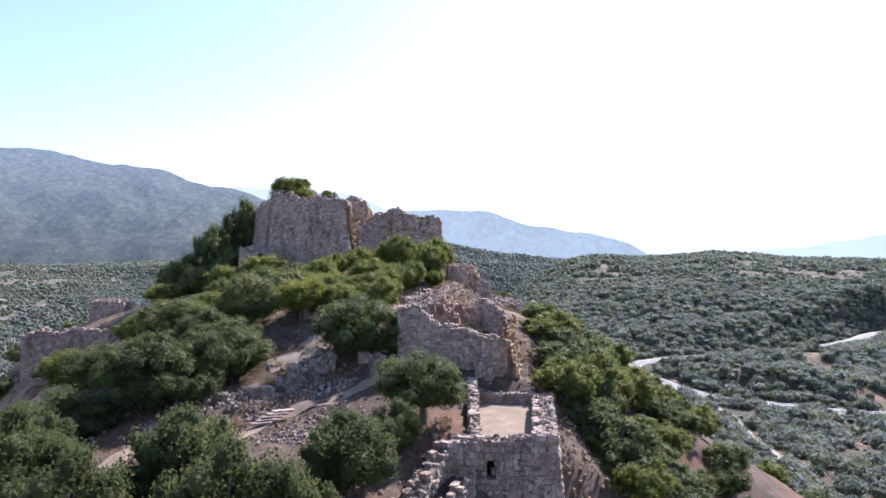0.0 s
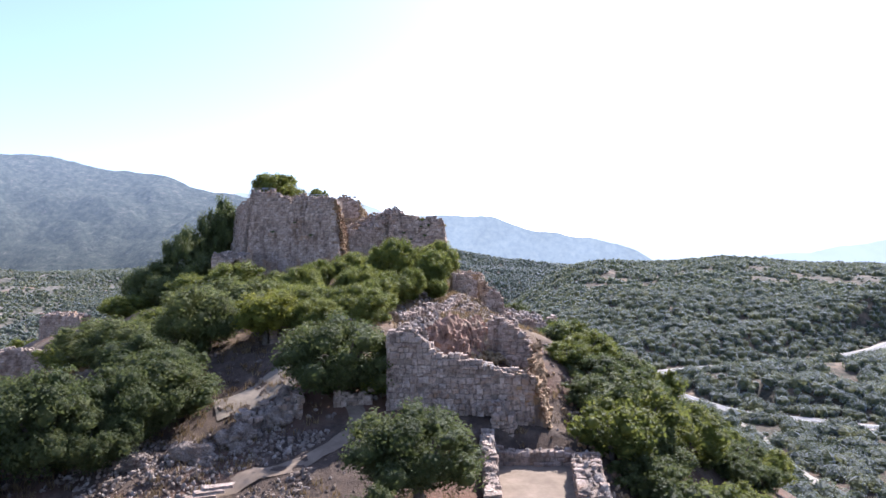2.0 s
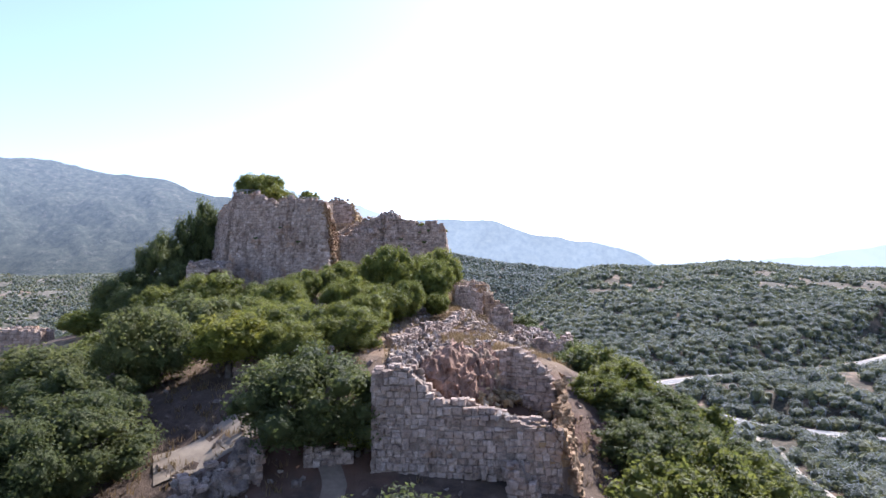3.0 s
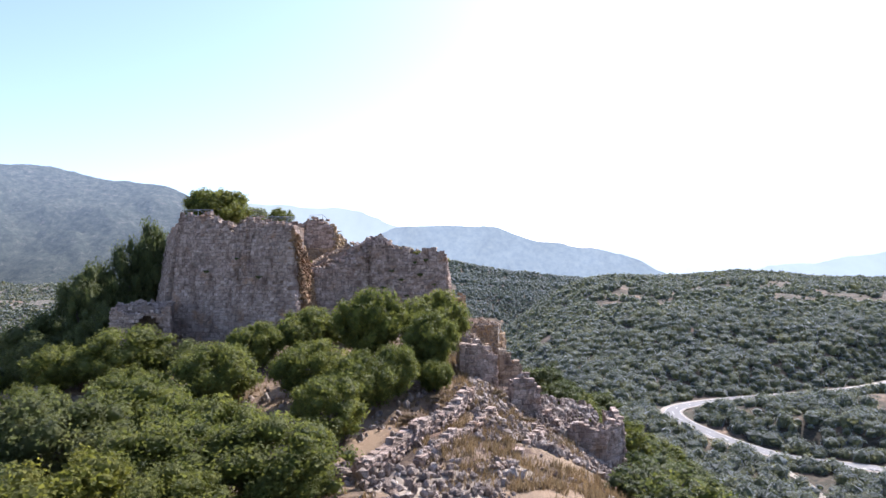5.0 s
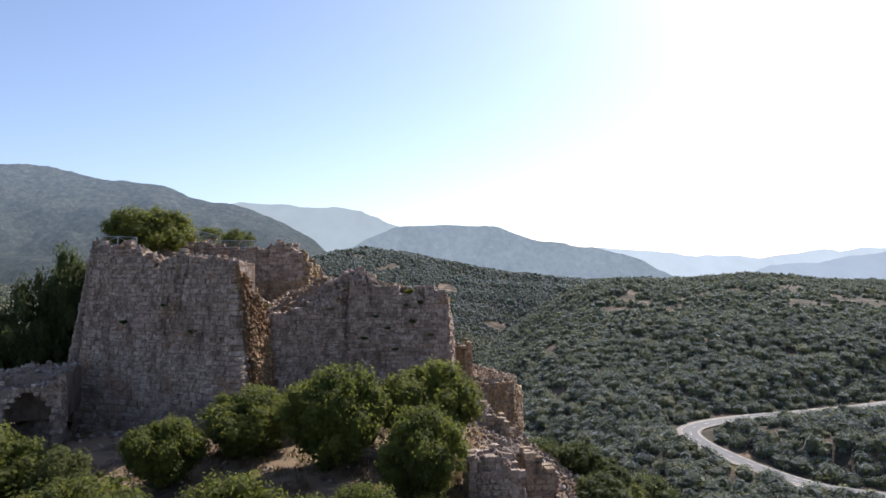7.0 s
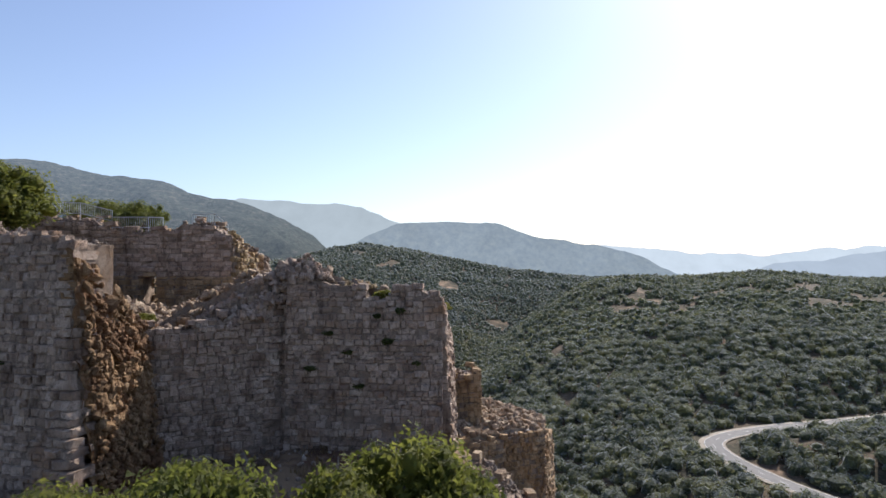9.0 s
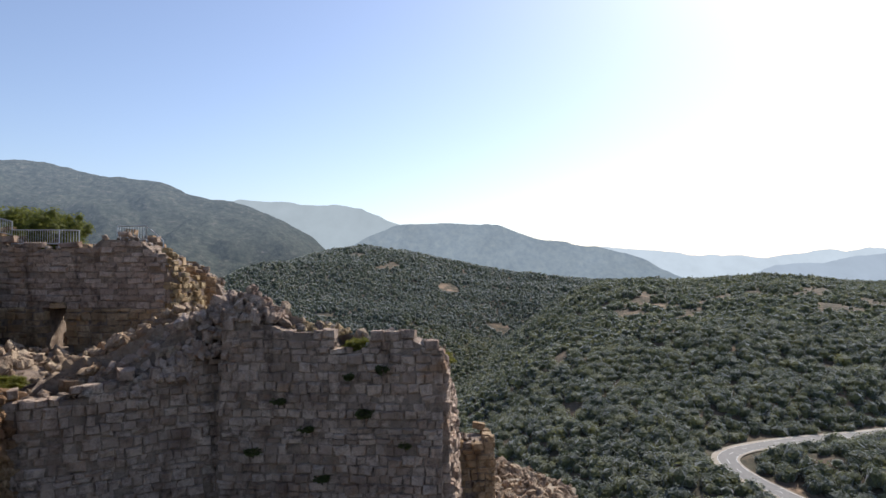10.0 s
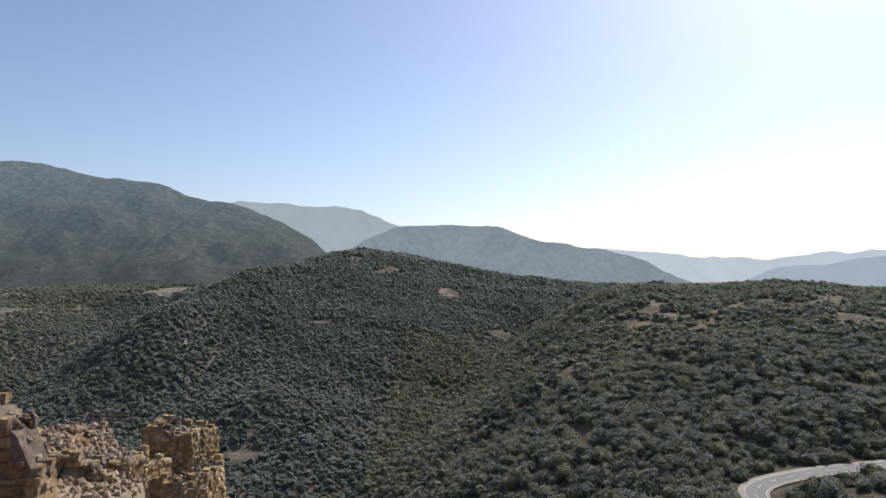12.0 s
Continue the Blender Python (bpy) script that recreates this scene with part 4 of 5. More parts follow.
ruin_wall(broken, (-34, 178.6), (-25.4, 179.4), flat(78), profile([(0, 87.6), (4, 87.0), (4.1, 86.2), (6.4, 86.0), (6.5, 84.8), (7.6, 84.4), (7.7, 83.2), (8.6, 82.8)]), 1.6, 73, 0.0, 88, mat=mat_ochre_sun, cap=2.5, course=0.4, lengths=(0.4, 1.0), ragged=0.15, sink=0.4)
ruin_wall(broken, (-26.2, 183.2), (-22.6, 184.2), flat(78), profile([(0, 84.2), (2, 83.6), (3.6, 82.2)]), 1.2, 79, 0.0, 88, mat=mat_ochre_sun, cap=2.5, course=0.3, lengths=(0.3, 0.7), ragged=0.2, sink=0.3)
fill(broken, [(-38, 172), (-22, 170), (-19.5, 176), (-21, 184), (-23.4, 190.4), (-34, 204), (-42, 196)], [85.5, 85.5, 83.2, 81.6, 79.4, 81.0, 82.0], 70, mat_dust, stones=5.5, stone=mat_sun_warm)
deck = thing("wooden_fence", "low weathered wooden fence at the court's edge", "fence", (-33, 203, 81))
for x in (-34.4, -32.4, -30.6):
    v, f = joined(HEWN, [place((x, 203.0, 81.6), (1, 0), (0, -1), (0.12, 0.12, 1.4))])
    child("post", mesh_of("post", v, f, mat_bark), deck)
for z in (81.5, 81.9, 82.2):
    v, f = joined(HEWN, [place((-32.5, 202.9, z), (1, 0), (0, -1), (4.2, 0.06, 0.14))])
    child("board", mesh_of("board", v, f, mat_bark), deck)

# ---------------------------------------------------------------- middle ruins
mid = thing("bastion", "ruined limestone bastion collapsing into heaps of stone", "tower", (8, 121, 66))
ruin_wall(mid, (0.9, 121.6), (4.9, 122.2), flat(68), profile([(0, 76.8), (2.4, 76.9), (3.4, 75.8), (4.1, 75.2)]), 2.4, 81, 0.03, 76, 160, mat=mat_stone)
ruin_wall(mid, (6.0, 117.2), (8.8, 117.8), flat(67), profile([(0, 73.6), (1.4, 74.6), (2.8, 73.0)]), 1.6, 82, 0.02, 76)
for k, (p, q) in enumerate([((9.2, 118.4), (11.6, 115.6)), ((11.6, 115.6), (14.6, 115.6)), ((14.6, 115.6), (17.0, 118.2)), ((17.0, 118.2), (17.4, 123.5))]):
    ruin_wall(mid, p, q, flat(62), profile([(0, 70.4 - 0.2 * k), (2, 70.0 - 0.1 * k), (4, 69.9)]), 1.4, 83 + k, 0.03, 70, 60 if k < 3 else 0, back=False, ends=(False, False))
fill(mid, [(1.6, 109), (8.0, 112), (11.8, 117.2), (16.0, 119.4), (16.6, 126), (8, 136), (0.5, 132)], [70.0, 68.4, 69.6, 68.6, 67.6, 66.0, 72.4], 60, mat_dust, stones=6.0)


def heap_lift(x, y):
    top = 71.9 - 0.2 * (x - 1) + 0.12 * (y - 118)
    return max(0.0, top - float(land(x, y))) * float(np.clip((y - np.interp(x, [2, 8, 9, 16], [106, 109, 116, 118])) / 3, 0, 1))


stone_heap("fallen_stones", "heap of fallen grey limestone blocks below the bastion", (1.8, 15.0, 104, 125), 2600, 5, (0.2, 0.75), lift=heap_lift)
stone_heap("fallen_stones_upper", "fallen stones strewn along the castle edge", (-1.0, 8.0, 124, 156), 500, 6, (0.2, 0.6))

low = thing("garden_wall", "low double stone wall lined along a footpath", "wall", (-1, 105, 71))
for k, (p, q, high, thick) in enumerate([((-5.4, 94.6), (2.2, 113.4), 1.25, 1.1), ((-2.0, 97.0), (4.0, 110.6), 0.7, 0.7)]):
    span = math.dist(p, q)
    ss = np.linspace(0, span, 12)
    zs = land(p[0] + (q[0] - p[0]) * ss / span, p[1] + (q[1] - p[1]) * ss / span)
    ruin_wall(low, p, q, lambda s: np.interp(s, ss, zs) - 0.4, lambda s: np.interp(s, ss, zs) + high, thick, 91 + k, lengths=(0.3, 0.7), course=0.32, ragged=0.1, sink=0.08, cap=2.0)
ruin_wall(low, (3.0, 95.0), (8.2, 111), lambda s: np.interp(s, [0, 17], [66, 67]), lambda s: np.interp(s, [0, 17], [71.4, 71.0]), 1.2, 93, lengths=(0.3, 0.8), course=0.4)

# ---------------------------------------------------------------- front ruins
house = thing("ruined_hall", "roofless limestone hall with broken front wall and red vault rubble", "ruin", (1, 74, 64))
HALL_TOP = [(0, 73.4), (2.0, 73.9), (3.0, 73.5), (3.7, 72.2), (4.4, 71.9), (6.4, 71.5), (9.4, 70.7), (12.0, 70.1)]
ruin_wall(house, (-5.0, 71.2), (7.0, 70.2), flat(62), profile(HALL_TOP), 1.7, 101, 0.03, 73, 300, openings=[(6.7, 8.6, 63.6, 67.1)], course=0.40, lengths=(0.3, 0.75), ragged=0.2)
ruin_wall(house, (-5.0, 86.0), (-5.0, 72.9), flat(66), profile([(0, 72.0), (6, 71.6), (13, 73.4)]), 1.5, 102, 0.02, 73)
ruin_wall(house, (3.9, 80.5), (8.0, 78.0), flat(63), profile([(0, 73.4), (1.4, 74.0), (3.0, 73.0), (4.2, 71.6), (4.8, 69.5)]), 1.4, 103, 0.02, 73, holes=0.0, course=0.3, lengths=(0.4, 0.9), proud=0.02, ragged=0.12)
ruin_wall(house, (7.0, 70.2), (8.9, 80.0), flat(61), profile([(0, 70.0), (4, 68.4), (7, 69.0), (10, 69.6)]), 1.7, 104, 0.22, 71, mat=mat_red, ragged=0.6, proud=0.12)


def rock_mass(parent, name, centre, radii, mat, seed, label, rough=0.22):
    """A lump of collapsed masonry: an uneven dome with hollows."""
    bm = bmesh.new()
    bmesh.ops.create_icosphere(bm, subdivisions=5, radius=1.0)
    for w in bm.verts:
        p = w.co.copy()
        k = 1 + rough * noise.noise(p * 1.6 + Vector((seed, 0, 0))) + 0.12 * noise.noise(p * 4.5 + Vector((0, seed, 0))) + 0.10 * noise.noise(p * 9 + Vector((seed, seed, 0))) + 0.07 * noise.noise(p * 21)
        w.co = Vector((p.x * radii[0], p.y * radii[1], p.z * radii[2])) * k + Vector(centre)
    me = bpy.data.meshes.new(name)
    bm.to_mesh(me)
    bm.free()
    me.materials.append(mat)
    return child(name, me, parent, label)


rock_mass(house, "vault_rubble", (-0.2, 81.5, 69.5), (3.4, 4.6, 4.2), mat_vault, 3, "collapsed reddish vault rubble")
rock_mass(house, "vault_rubble", (2.6, 82.6, 69.0), (2.2, 3.6, 4.3), mat_vault, 8, "collapsed ochre vault rubble")
pile(house, (-1.5, 79.2, 70.4), (3.0, 2.6), 1.6, 260, 31, (0.2, 0.7), mat_vault)
pile(house, (2.8, 79.6, 70.0), (2.6, 2.4), 1.4, 200, 32, (0.2, 0.6), mat_ochre_sun)
fill(house, [(-4.6, 79), (-2.6, 80), (-1, 84), (2, 85.5), (5, 84.5), (7.6, 82), (9, 92), (4, 98), (-6, 96)], [72.6, 73.0, 73.2, 73.2, 72.9, 69.5, 70.0, 72.0, 72.0], 64, mat_dust, stones=4.0)

room = thing("terrace_room", "small roofless terrace room with a beaten floor and thick rubble walls", "ruin", (6, 58, 60))
SOLID = dict(course=0.42, lengths=(0.35, 0.8), ragged=0.07, holes=0.01, cap=2.6, sink=0.12)
ruin_wall(room, (0.4, 50.2), (8.8, 50.2), flat(57), profile([(0, 65.0), (2, 65.2), (4, 65.2), (6, 65.4), (8.4, 65.6)]), 1.5, 111, 0.03, 65, 300, openings=[(3.0, 3.7, 62.2, 63.6)], **SOLID)
ruin_wall(room, (8.9, 50.2), (11.2, 66.4), flat(57), profile([(0, 65.7), (5, 65.7), (6, 65.4), (13, 65.5), (16, 65.2)]), 2.0, 112, 0.10, 65, 120, **SOLID)
ruin_wall(room, (2.6, 67.8), (2.1, 51.8), flat(60), profile([(0, 66.6), (2, 66.5), (3, 66.2), (6, 65.9), (8, 65.6), (16, 65.1)]), 0.95, 113, 0.02, 66, 120, **SOLID)
ruin_wall(room, (3.6, 66.4), (9.3, 66.4), flat(62), flat(65.3), 0.9, 114, 0.0, 65, **SOLID)
ruin_wall(room, (3.4, 69.2), (5.2, 68.8), flat(62), profile([(0, 68.0), (1.0, 68.4), (1.8, 66.8)]), 1.6, 115, 0.02, 68, course=0.4, lengths=(0.3, 0.7), proud=0.08)
floor_v, floor_f = [], []
for i in range(15):
    for j in range(25):
        s, k = i / 14, j / 24
        x, y = (2.6 + 0.7 * k) * (1 - s) + (7.4 + 2.2 * k) * s, 51.4 + 15.4 * k
        floor_v.append((x, y, 63.9 + 0.35 * k + 0.10 * noise.noise(Vector((x * 0.5, y * 0.5, 2))) + 0.04 * noise.noise(Vector((x * 2, y * 2, 5)))))
floor_f = [(i * 25 + j, (i + 1) * 25 + j, (i + 1) * 25 + j + 1, i * 25 + j + 1) for i in range(14) for j in range(24)]
child("room_floor", mesh_of("room_floor", floor_v, floor_f, mat_path, True), room, "beaten pale earth floor")


broken_face(house, "torn_wall_end", (6.6, 69.9), (8.9, 80.5), lambda s: 70.8 + 1.2 * s, 62.0, 0.27, mat_torn, 6, "torn ochre masonry at the wall's broken end")
ramp_wall = thing("approach_wall", "low rubble wall beside a stepped approach", "wall", (-1, 44, 58))
ruin_wall(ramp_wall, (-6.0, 36.0), (0.8, 50.4), lambda s: np.interp(s, [0, 16], [57.5, 61.5]), lambda s: np.interp(s, [0, 8, 16], [60.0, 62.4, 65.0]), 1.3, 121, 0.05, 64, 100, course=0.4, lengths=(0.3, 0.8), cap=1.6)
ruin_wall(ramp_wall, (-2.4, 38.0), (2.4, 49.0), lambda s: np.interp(s, [0, 12], [57.0, 60.0]), lambda s: np.interp(s, [0, 12], [59.8, 63.4]), 1.0, 122, 0.05, 64, course=0.4, lengths=(0.3, 0.8), cap=1.6)

outwork = thing("outer_tower", "square ruined tower on the castle's outer edge", "tower", (-70, 137, 62))
ruin_wall(outwork, (-73.8, 135.4), (-67.0, 136.4), flat(59), profile([(0, 68.8), (3, 69.3), (6.8, 68.8)]), 5.0, 131, 0.03, 69)
outer = thing("outer_wall", "broken outer curtain wall of pale limestone", "wall", (-64, 115, 60))
ruin_wall(outer, (-71.6, 110), (-59.6, 115.6), flat(58), profile([(0, 65.0), (3, 66.0), (6, 65.4), (8, 66.4), (13, 65.4)]), 2.2, 132, 0.04, 66, cap=1.6)
ruin_wall(outer, (-66.6, 137.0), (-57.0, 142.0), flat(61), profile([(0, 66.0), (4, 67.5), (10.8, 68.6)]), 1.8, 133, 0.02, 69, cap=1.6)

# ---- path, steps and terraces on the near slope
for name, line, wide, label in (("path", PATHS[0], 0.75, "trodden pale earth path winding uphill"), ("path_lower", PATHS[1], 0.9, "broad trodden earth path under the trees"),
                                ("path_upper", PATHS[2], 1.1, "trodden earth path between bushes"), ("path_terrace", [(-19.5, 72.6), (-16.6, 74.2), (-14.4, 77.6), (-13.6, 81)], 1.7, "pale dusty clearing above the terrace wall")):
    strip(name, curve_through([(x, y, 0) for x, y in line], 0.8), -wide, wide, 0.05, mat_dust if name == "path_terrace" else mat_path, label, "path", True)
flight = thing("stone_steps", "flight of pale stone steps on the path", "steps", (-15, 58, 65))
rng = np.random.default_rng(9)
for k in range(5):
    y = 57.2 + 0.5 * k
    x = -16.0 + 0.36 * k
    z = float(land(-15.6, 57.4)) + 0.14 + 0.15 * k
    v, f = joined(HEWN, [place((x, y, z), (0.94, 0.34), (0.34, -0.94), (2.0, 0.55, 0.2))])
    child("step", mesh_of("step", v, f, mat_block), flight)

for k, (x, y, rx, ry, rz) in enumerate([(-22, 63.5, 1.5, 0.9, 0.8), (-18.2, 64, 1.6, 0.9, 0.9), (-15.6, 66, 1.3, 1.3, 1.0), (-13.6, 69.2, 1.1, 1.5, 1.0), (-13.4, 73.4, 1.1, 1.2, 1.0), (-16, 93, 2.4, 1.2, 1.2), (-6.5, 96.5, 1.8, 1.0, 1.0), (-24, 108, 2.0, 1.2, 1.0), (-7.8, 118.2, 1.8, 1.0, 1.1), (-38, 137, 2.4, 1.6, 1.8), (-23, 138.2, 1.8, 1.4, 1.9)]):
    outcrop = thing("rock_outcrop", "weathered grey limestone outcrop among scree", "rock", (x, y, float(land(x, y))), "rock outcrops on the hill")
    rock_mass(outcrop, "rock", (x, y, float(land(x, y)) + 0.1), (rx, ry, rz), mat_rubble, 20 + k, "", 0.5)

terrace = thing("terrace_wall", "dry stone terrace wall beside the path", "wall", (-13, 64, 66))


def land_wall(parent, a, b, high, thick, seed, **kw):
    """A low wall that follows the land."""
    span = math.dist(a, b)
    ss = np.linspace(0, span, 12)
    zs = land(a[0] + (b[0] - a[0]) * ss / span, a[1] + (b[1] - a[1]) * ss / span)
    ruin_wall(parent, a, b, lambda s: np.interp(s, ss, zs) - 0.4, lambda s: np.interp(s, ss, zs) + high, thick, seed, lengths=(0.3, 0.75), course=0.36, proud=0.12, cap=2.4, ragged=0.45, **kw)


land_wall(terrace, (-15.4, 67.2), (-11.6, 70.4), 1.3, 1.6, 143)
land_wall(terrace, (-9.4, 71.5), (-6.2, 72.0), 0.9, 0.8, 144)
land_wall(terrace, (-18, 84), (-10, 86), 1.0, 1.0, 145)

# ---------------------------------------------------------------- plants
def ico(level):
    bm = bmesh.new()
    bmesh.ops.create_icosphere(bm, subdivisions=level, radius=1.0)
    v = np.array([w.co[:] for w in bm.verts])
    f = [tuple(w.index for w in q.verts) for q in bm.faces]
    bm.free()
    return v, f


ICO_V, ICO_F = ico(1)


def crown_mesh(name, seed, leaves, lumps, mat, size=0.055, squat=0.8):
    """A crown about 1 wide and 1 high, foot at z = 0: many clumps of small leaves round dark twiggy hearts."""
    rng = np.random.default_rng(seed)
    lean = rng.uniform(-0.06, 0.06, 2)
    cs, rs = [], []
    for _ in range(lumps):
        d = rng.normal(0, 1, 3)
        d /= np.linalg.norm(d)
        r = rng.uniform(0.065, 0.15)
        k = rng.uniform(0.55, 1.0) * (0.5 - r) / 0.5
        z = 0.5 + d[2] * 0.5 * k * rng.uniform(0.8, 1.1)
        wide = 1.0 if z > 0.35 else 0.85
        cs.append((d[0] * 0.5 * k * 1.25 * wide + lean[0] * z, d[1] * 0.5 * k * 1.25 * wide + lean[1] * z, max(z, 0.14)))
        rs.append(r)
    cs, rs = np.array(cs), np.array(rs)
    verts, faces = [], []
    for c, r in zip(cs, rs):
        i = len(verts)
        verts.extend((c + ICO0[0] * r * 0.78 * rng.uniform(0.7, 1.2, (12, 1))).tolist())
        faces.extend([tuple(v + i for v in q) for q in ICO0[1]])
    which = rng.choice(lumps, leaves, p=rs ** 2 / np.sum(rs ** 2))
    d = rng.normal(0, 1, (leaves, 3))
    d[:, 2] += 0.25
    d /= np.linalg.norm(d, axis=1)[:, None]
    p = cs[which] + d * (rs[which] * rng.uniform(0.7, 1.35, leaves))[:, None]
    n = d + rng.normal(0, 0.55, (leaves, 3))
    n /= np.linalg.norm(n, axis=1)[:, None]
    t = np.cross(n, rng.normal(0, 1, (leaves, 3)))
    t /= np.linalg.norm(t, axis=1)[:, None]
    b = np.cross(n, t)
    s = (size * rng.uniform(0.6, 1.3, leaves))[:, None]
    leaf = np.stack([p - t * s, p + t * s * 0.7 - b * s * 0.6 + n * s * 0.15, p + t * s * 0.7 + b * s * 0.6 + n * s * 0.15], 1)
    i0 = len(verts)
    verts.extend(leaf.reshape(-1, 3).tolist())
    faces.extend([(i0 + 3 * k, i0 + 3 * k + 1, i0 + 3 * k + 2) for k in range(leaves)])
    me = mesh_of(name, verts, faces, mat)
    hearts = lumps * 20
    me.polygons.foreach_set("use_smooth", [i < hearts for i in range(len(me.polygons))])
    return me


def trunk_mesh(seed):
    """A short forked trunk, foot at z = 0, in a unit of one crown."""
    rng = np.random.default_rng(seed)
    verts, faces = [], []

    def limb(points, r0, r1):
        start = len(verts)
        for k, p in enumerate(points):
            r = r0 + (r1 - r0) * k / (len(points) - 1)
            for j in range(7):
                a = j / 7 * math.tau
                verts.append((p[0] + r * math.cos(a), p[1] + r * math.sin(a), p[2]))
        for k in range(len(points) - 1):
            for j in range(7):
                a, b = start + k * 7 + j, start + k * 7 + (j + 1) % 7
                faces.append((a, b, b + 7, a + 7))

    limb([(0, 0, -0.25), (0.01, 0.0, 0.0), (0.0, 0.02, 0.25)], 0.05, 0.034)
    for k in range(4):
        a = k / 4 * math.tau + rng.uniform(-0.4, 0.4)
        c, s = math.cos(a), math.sin(a)
        limb([(0, 0.01, 0.15), (0.1 * c, 0.1 * s, 0.32), (0.22 * c, 0.22 * s, 0.55 + rng.uniform(-0.1, 0.1))], 0.03, 0.008)
    return mesh_of("trunk", verts, faces, mat_bark, True)


TREES, SHADED, FINE = [], [], []
for k in range(5):
    TREES.append((crown_mesh("crown", 100 + k, 13000, 74, mat_leaf if k != 3 else mat_leaf_grey, 0.0190), trunk_mesh(k)))
for k in range(2):
    FINE.append((crown_mesh("crown", 170 + k, 16000, 92, mat_leaf, 0.0195), TREES[k][1]))
    SHADED.append((crown_mesh("crown", 160 + k, 17000, 82, mat_leaf_dark_shaded, 0.0168), TREES[k][1]))
YELLOW = (crown_mesh("crown", 120, 9000, 60, mat_leaf_yellow, 0.024), TREES[0][1])
DRY = (crown_mesh("crown", 131, 2200, 16, mat_dry, 0.035), TREES[0][1])
BUSHES = [(crown_mesh("crown", 140 + k, 3200, 44, mat_leaf if k == 2 else mat_leaf_dark_shaded, 0.030), TREES[k][1]) for k in range(4)]


def plant(kind, name, label, category, x, y, wide, high, turn, group="", lift=0.0, z=None):
    z = float(land(x, y)) if z is None else z
    ob = thing(name, label, category, (x, y, z), group)
    crown, trunk = kind
    for part_name, mesh in (("crown", crown), ("trunk", trunk)):
        c = new(part_name, mesh)
        c.parent = ob
        c.matrix_basis = Matrix.Translation((0, 0, lift - 0.1 * high if part_name == "crown" else lift * 0.9)) @ pose(0, 0, 0, 0, 0, turn) @ Matrix.Diagonal((wide, wide, high, 1))
    return ob


rng = np.random.default_rng(31)
GROVE = "evergreen oaks on the castle hill"
# x, y, width, height, lift of the crown over the ground
NEAR_TREES = [
    (-28.5, 64, 8.5, 6.6, 0), (-23.5, 67, 6.4, 5.0, .3), (-23.2, 70.4, 8.6, 5.0, .8), (-27, 76, 8, 4.6, .6), (-9.0, 73.8, 9.0, 6.4, -.5), (-5.6, 73.2, 4.0, 3.2, 0), (-13.4, 85, 5.4, 3.6, 0), (-24.6, 62.6, 5.5, 3.6, .4),
    (-1.7, 56, 7.6, 4.7, 1.0), (-3.8, 50.5, 4.4, 3.6, .2), (-6.4, 44, 6.0, 5.0, 0), (-12.0, 36.5, 6.6, 7.6, 0), (-16.5, 41, 6.0, 6.4, 0),
    (-8.2, 35, 4.6, 6.4, 0), (-30, 46, 5.4, 5.0, .2), (-36, 61, 9.5, 7.2, 0), (-33, 52, 6.5, 5.4, 0), (-29, 40, 7, 5.5, 0), (-41, 56, 8, 7, 0),
    (-32.5, 69, 7.2, 5.6, .3), (-38, 74, 8, 6.4, 0), (-45, 80, 8.4, 6.0, 0), (-49, 70, 8, 6, 0), (-34, 84, 9, 6.4, 0), (-42, 92, 8.6, 6.0, 0), (-25, 84, 8.2, 6.2, .2),
    (-33, 95, 8.4, 6.0, 0), (-24.5, 93, 8.0, 5.8, 0), (-15.5, 90, 7.4, 4.6, 0), (-9.4, 90.5, 7.0, 4.4, 0), (-17, 98, 7.6, 5.4, 0), (-24, 102, 8.2, 5.6, 0),
    (-33, 106, 7.6, 5.2, 0), (-42, 106, 8.0, 5.4, 0), (-38, 113, 6.2, 4.6, 0), (-29, 112, 6.4, 4.8, 0),
    (-34, 122, 9.0, 5.8, 0), (-40.5, 121, 7.0, 5.2, 0), (-27.6, 122.5, 4.6, 4.2, 0), (-21.4, 114, 7.4, 5.8, 0), (-21, 124, 5.4, 5.2, 0), (-16.6, 129, 7.0, 5.4, 0), (-13, 113, 6.4, 6.0, 0),
    (-9, 126, 6.8, 7.7, 0), (-8.2, 111, 6.2, 5.4, 0), (-5.4, 113.5, 5.0, 4.8, 0), (-2.0, 131, 8.0, 8.2, 0), (-2.4, 120.5, 5.6, 6.2, 0), (-1.6, 115.6, 3.4, 3.2, 0),
    (-9.5, 103.5, 6.0, 4.6, 0), (-12.5, 135, 4.6, 4.2, 0),
    (-50.5, 153, 9.4, 15.5, 0), (-52.5, 147, 9.0, 13.0, 0), (-55, 142, 10, 8.5, 0), (-48, 158, 9.0, 17.0, 0), (-60, 147, 9.0, 8.0, 0), (-57, 139, 7.0, 4.6, 0), (-49, 131, 7.2, 4.8, 0), (-54, 127, 7.0, 3.8, 0), (-46, 138, 7.4, 7.4, 0), (-37.5, 127, 6.0, 3.2, 0), (-27.5, 43, 6.5, 7.0, 0), (-33, 44, 7, 7.2, 0), (-20.5, 36.5, 6.0, 6.8, 0),
]
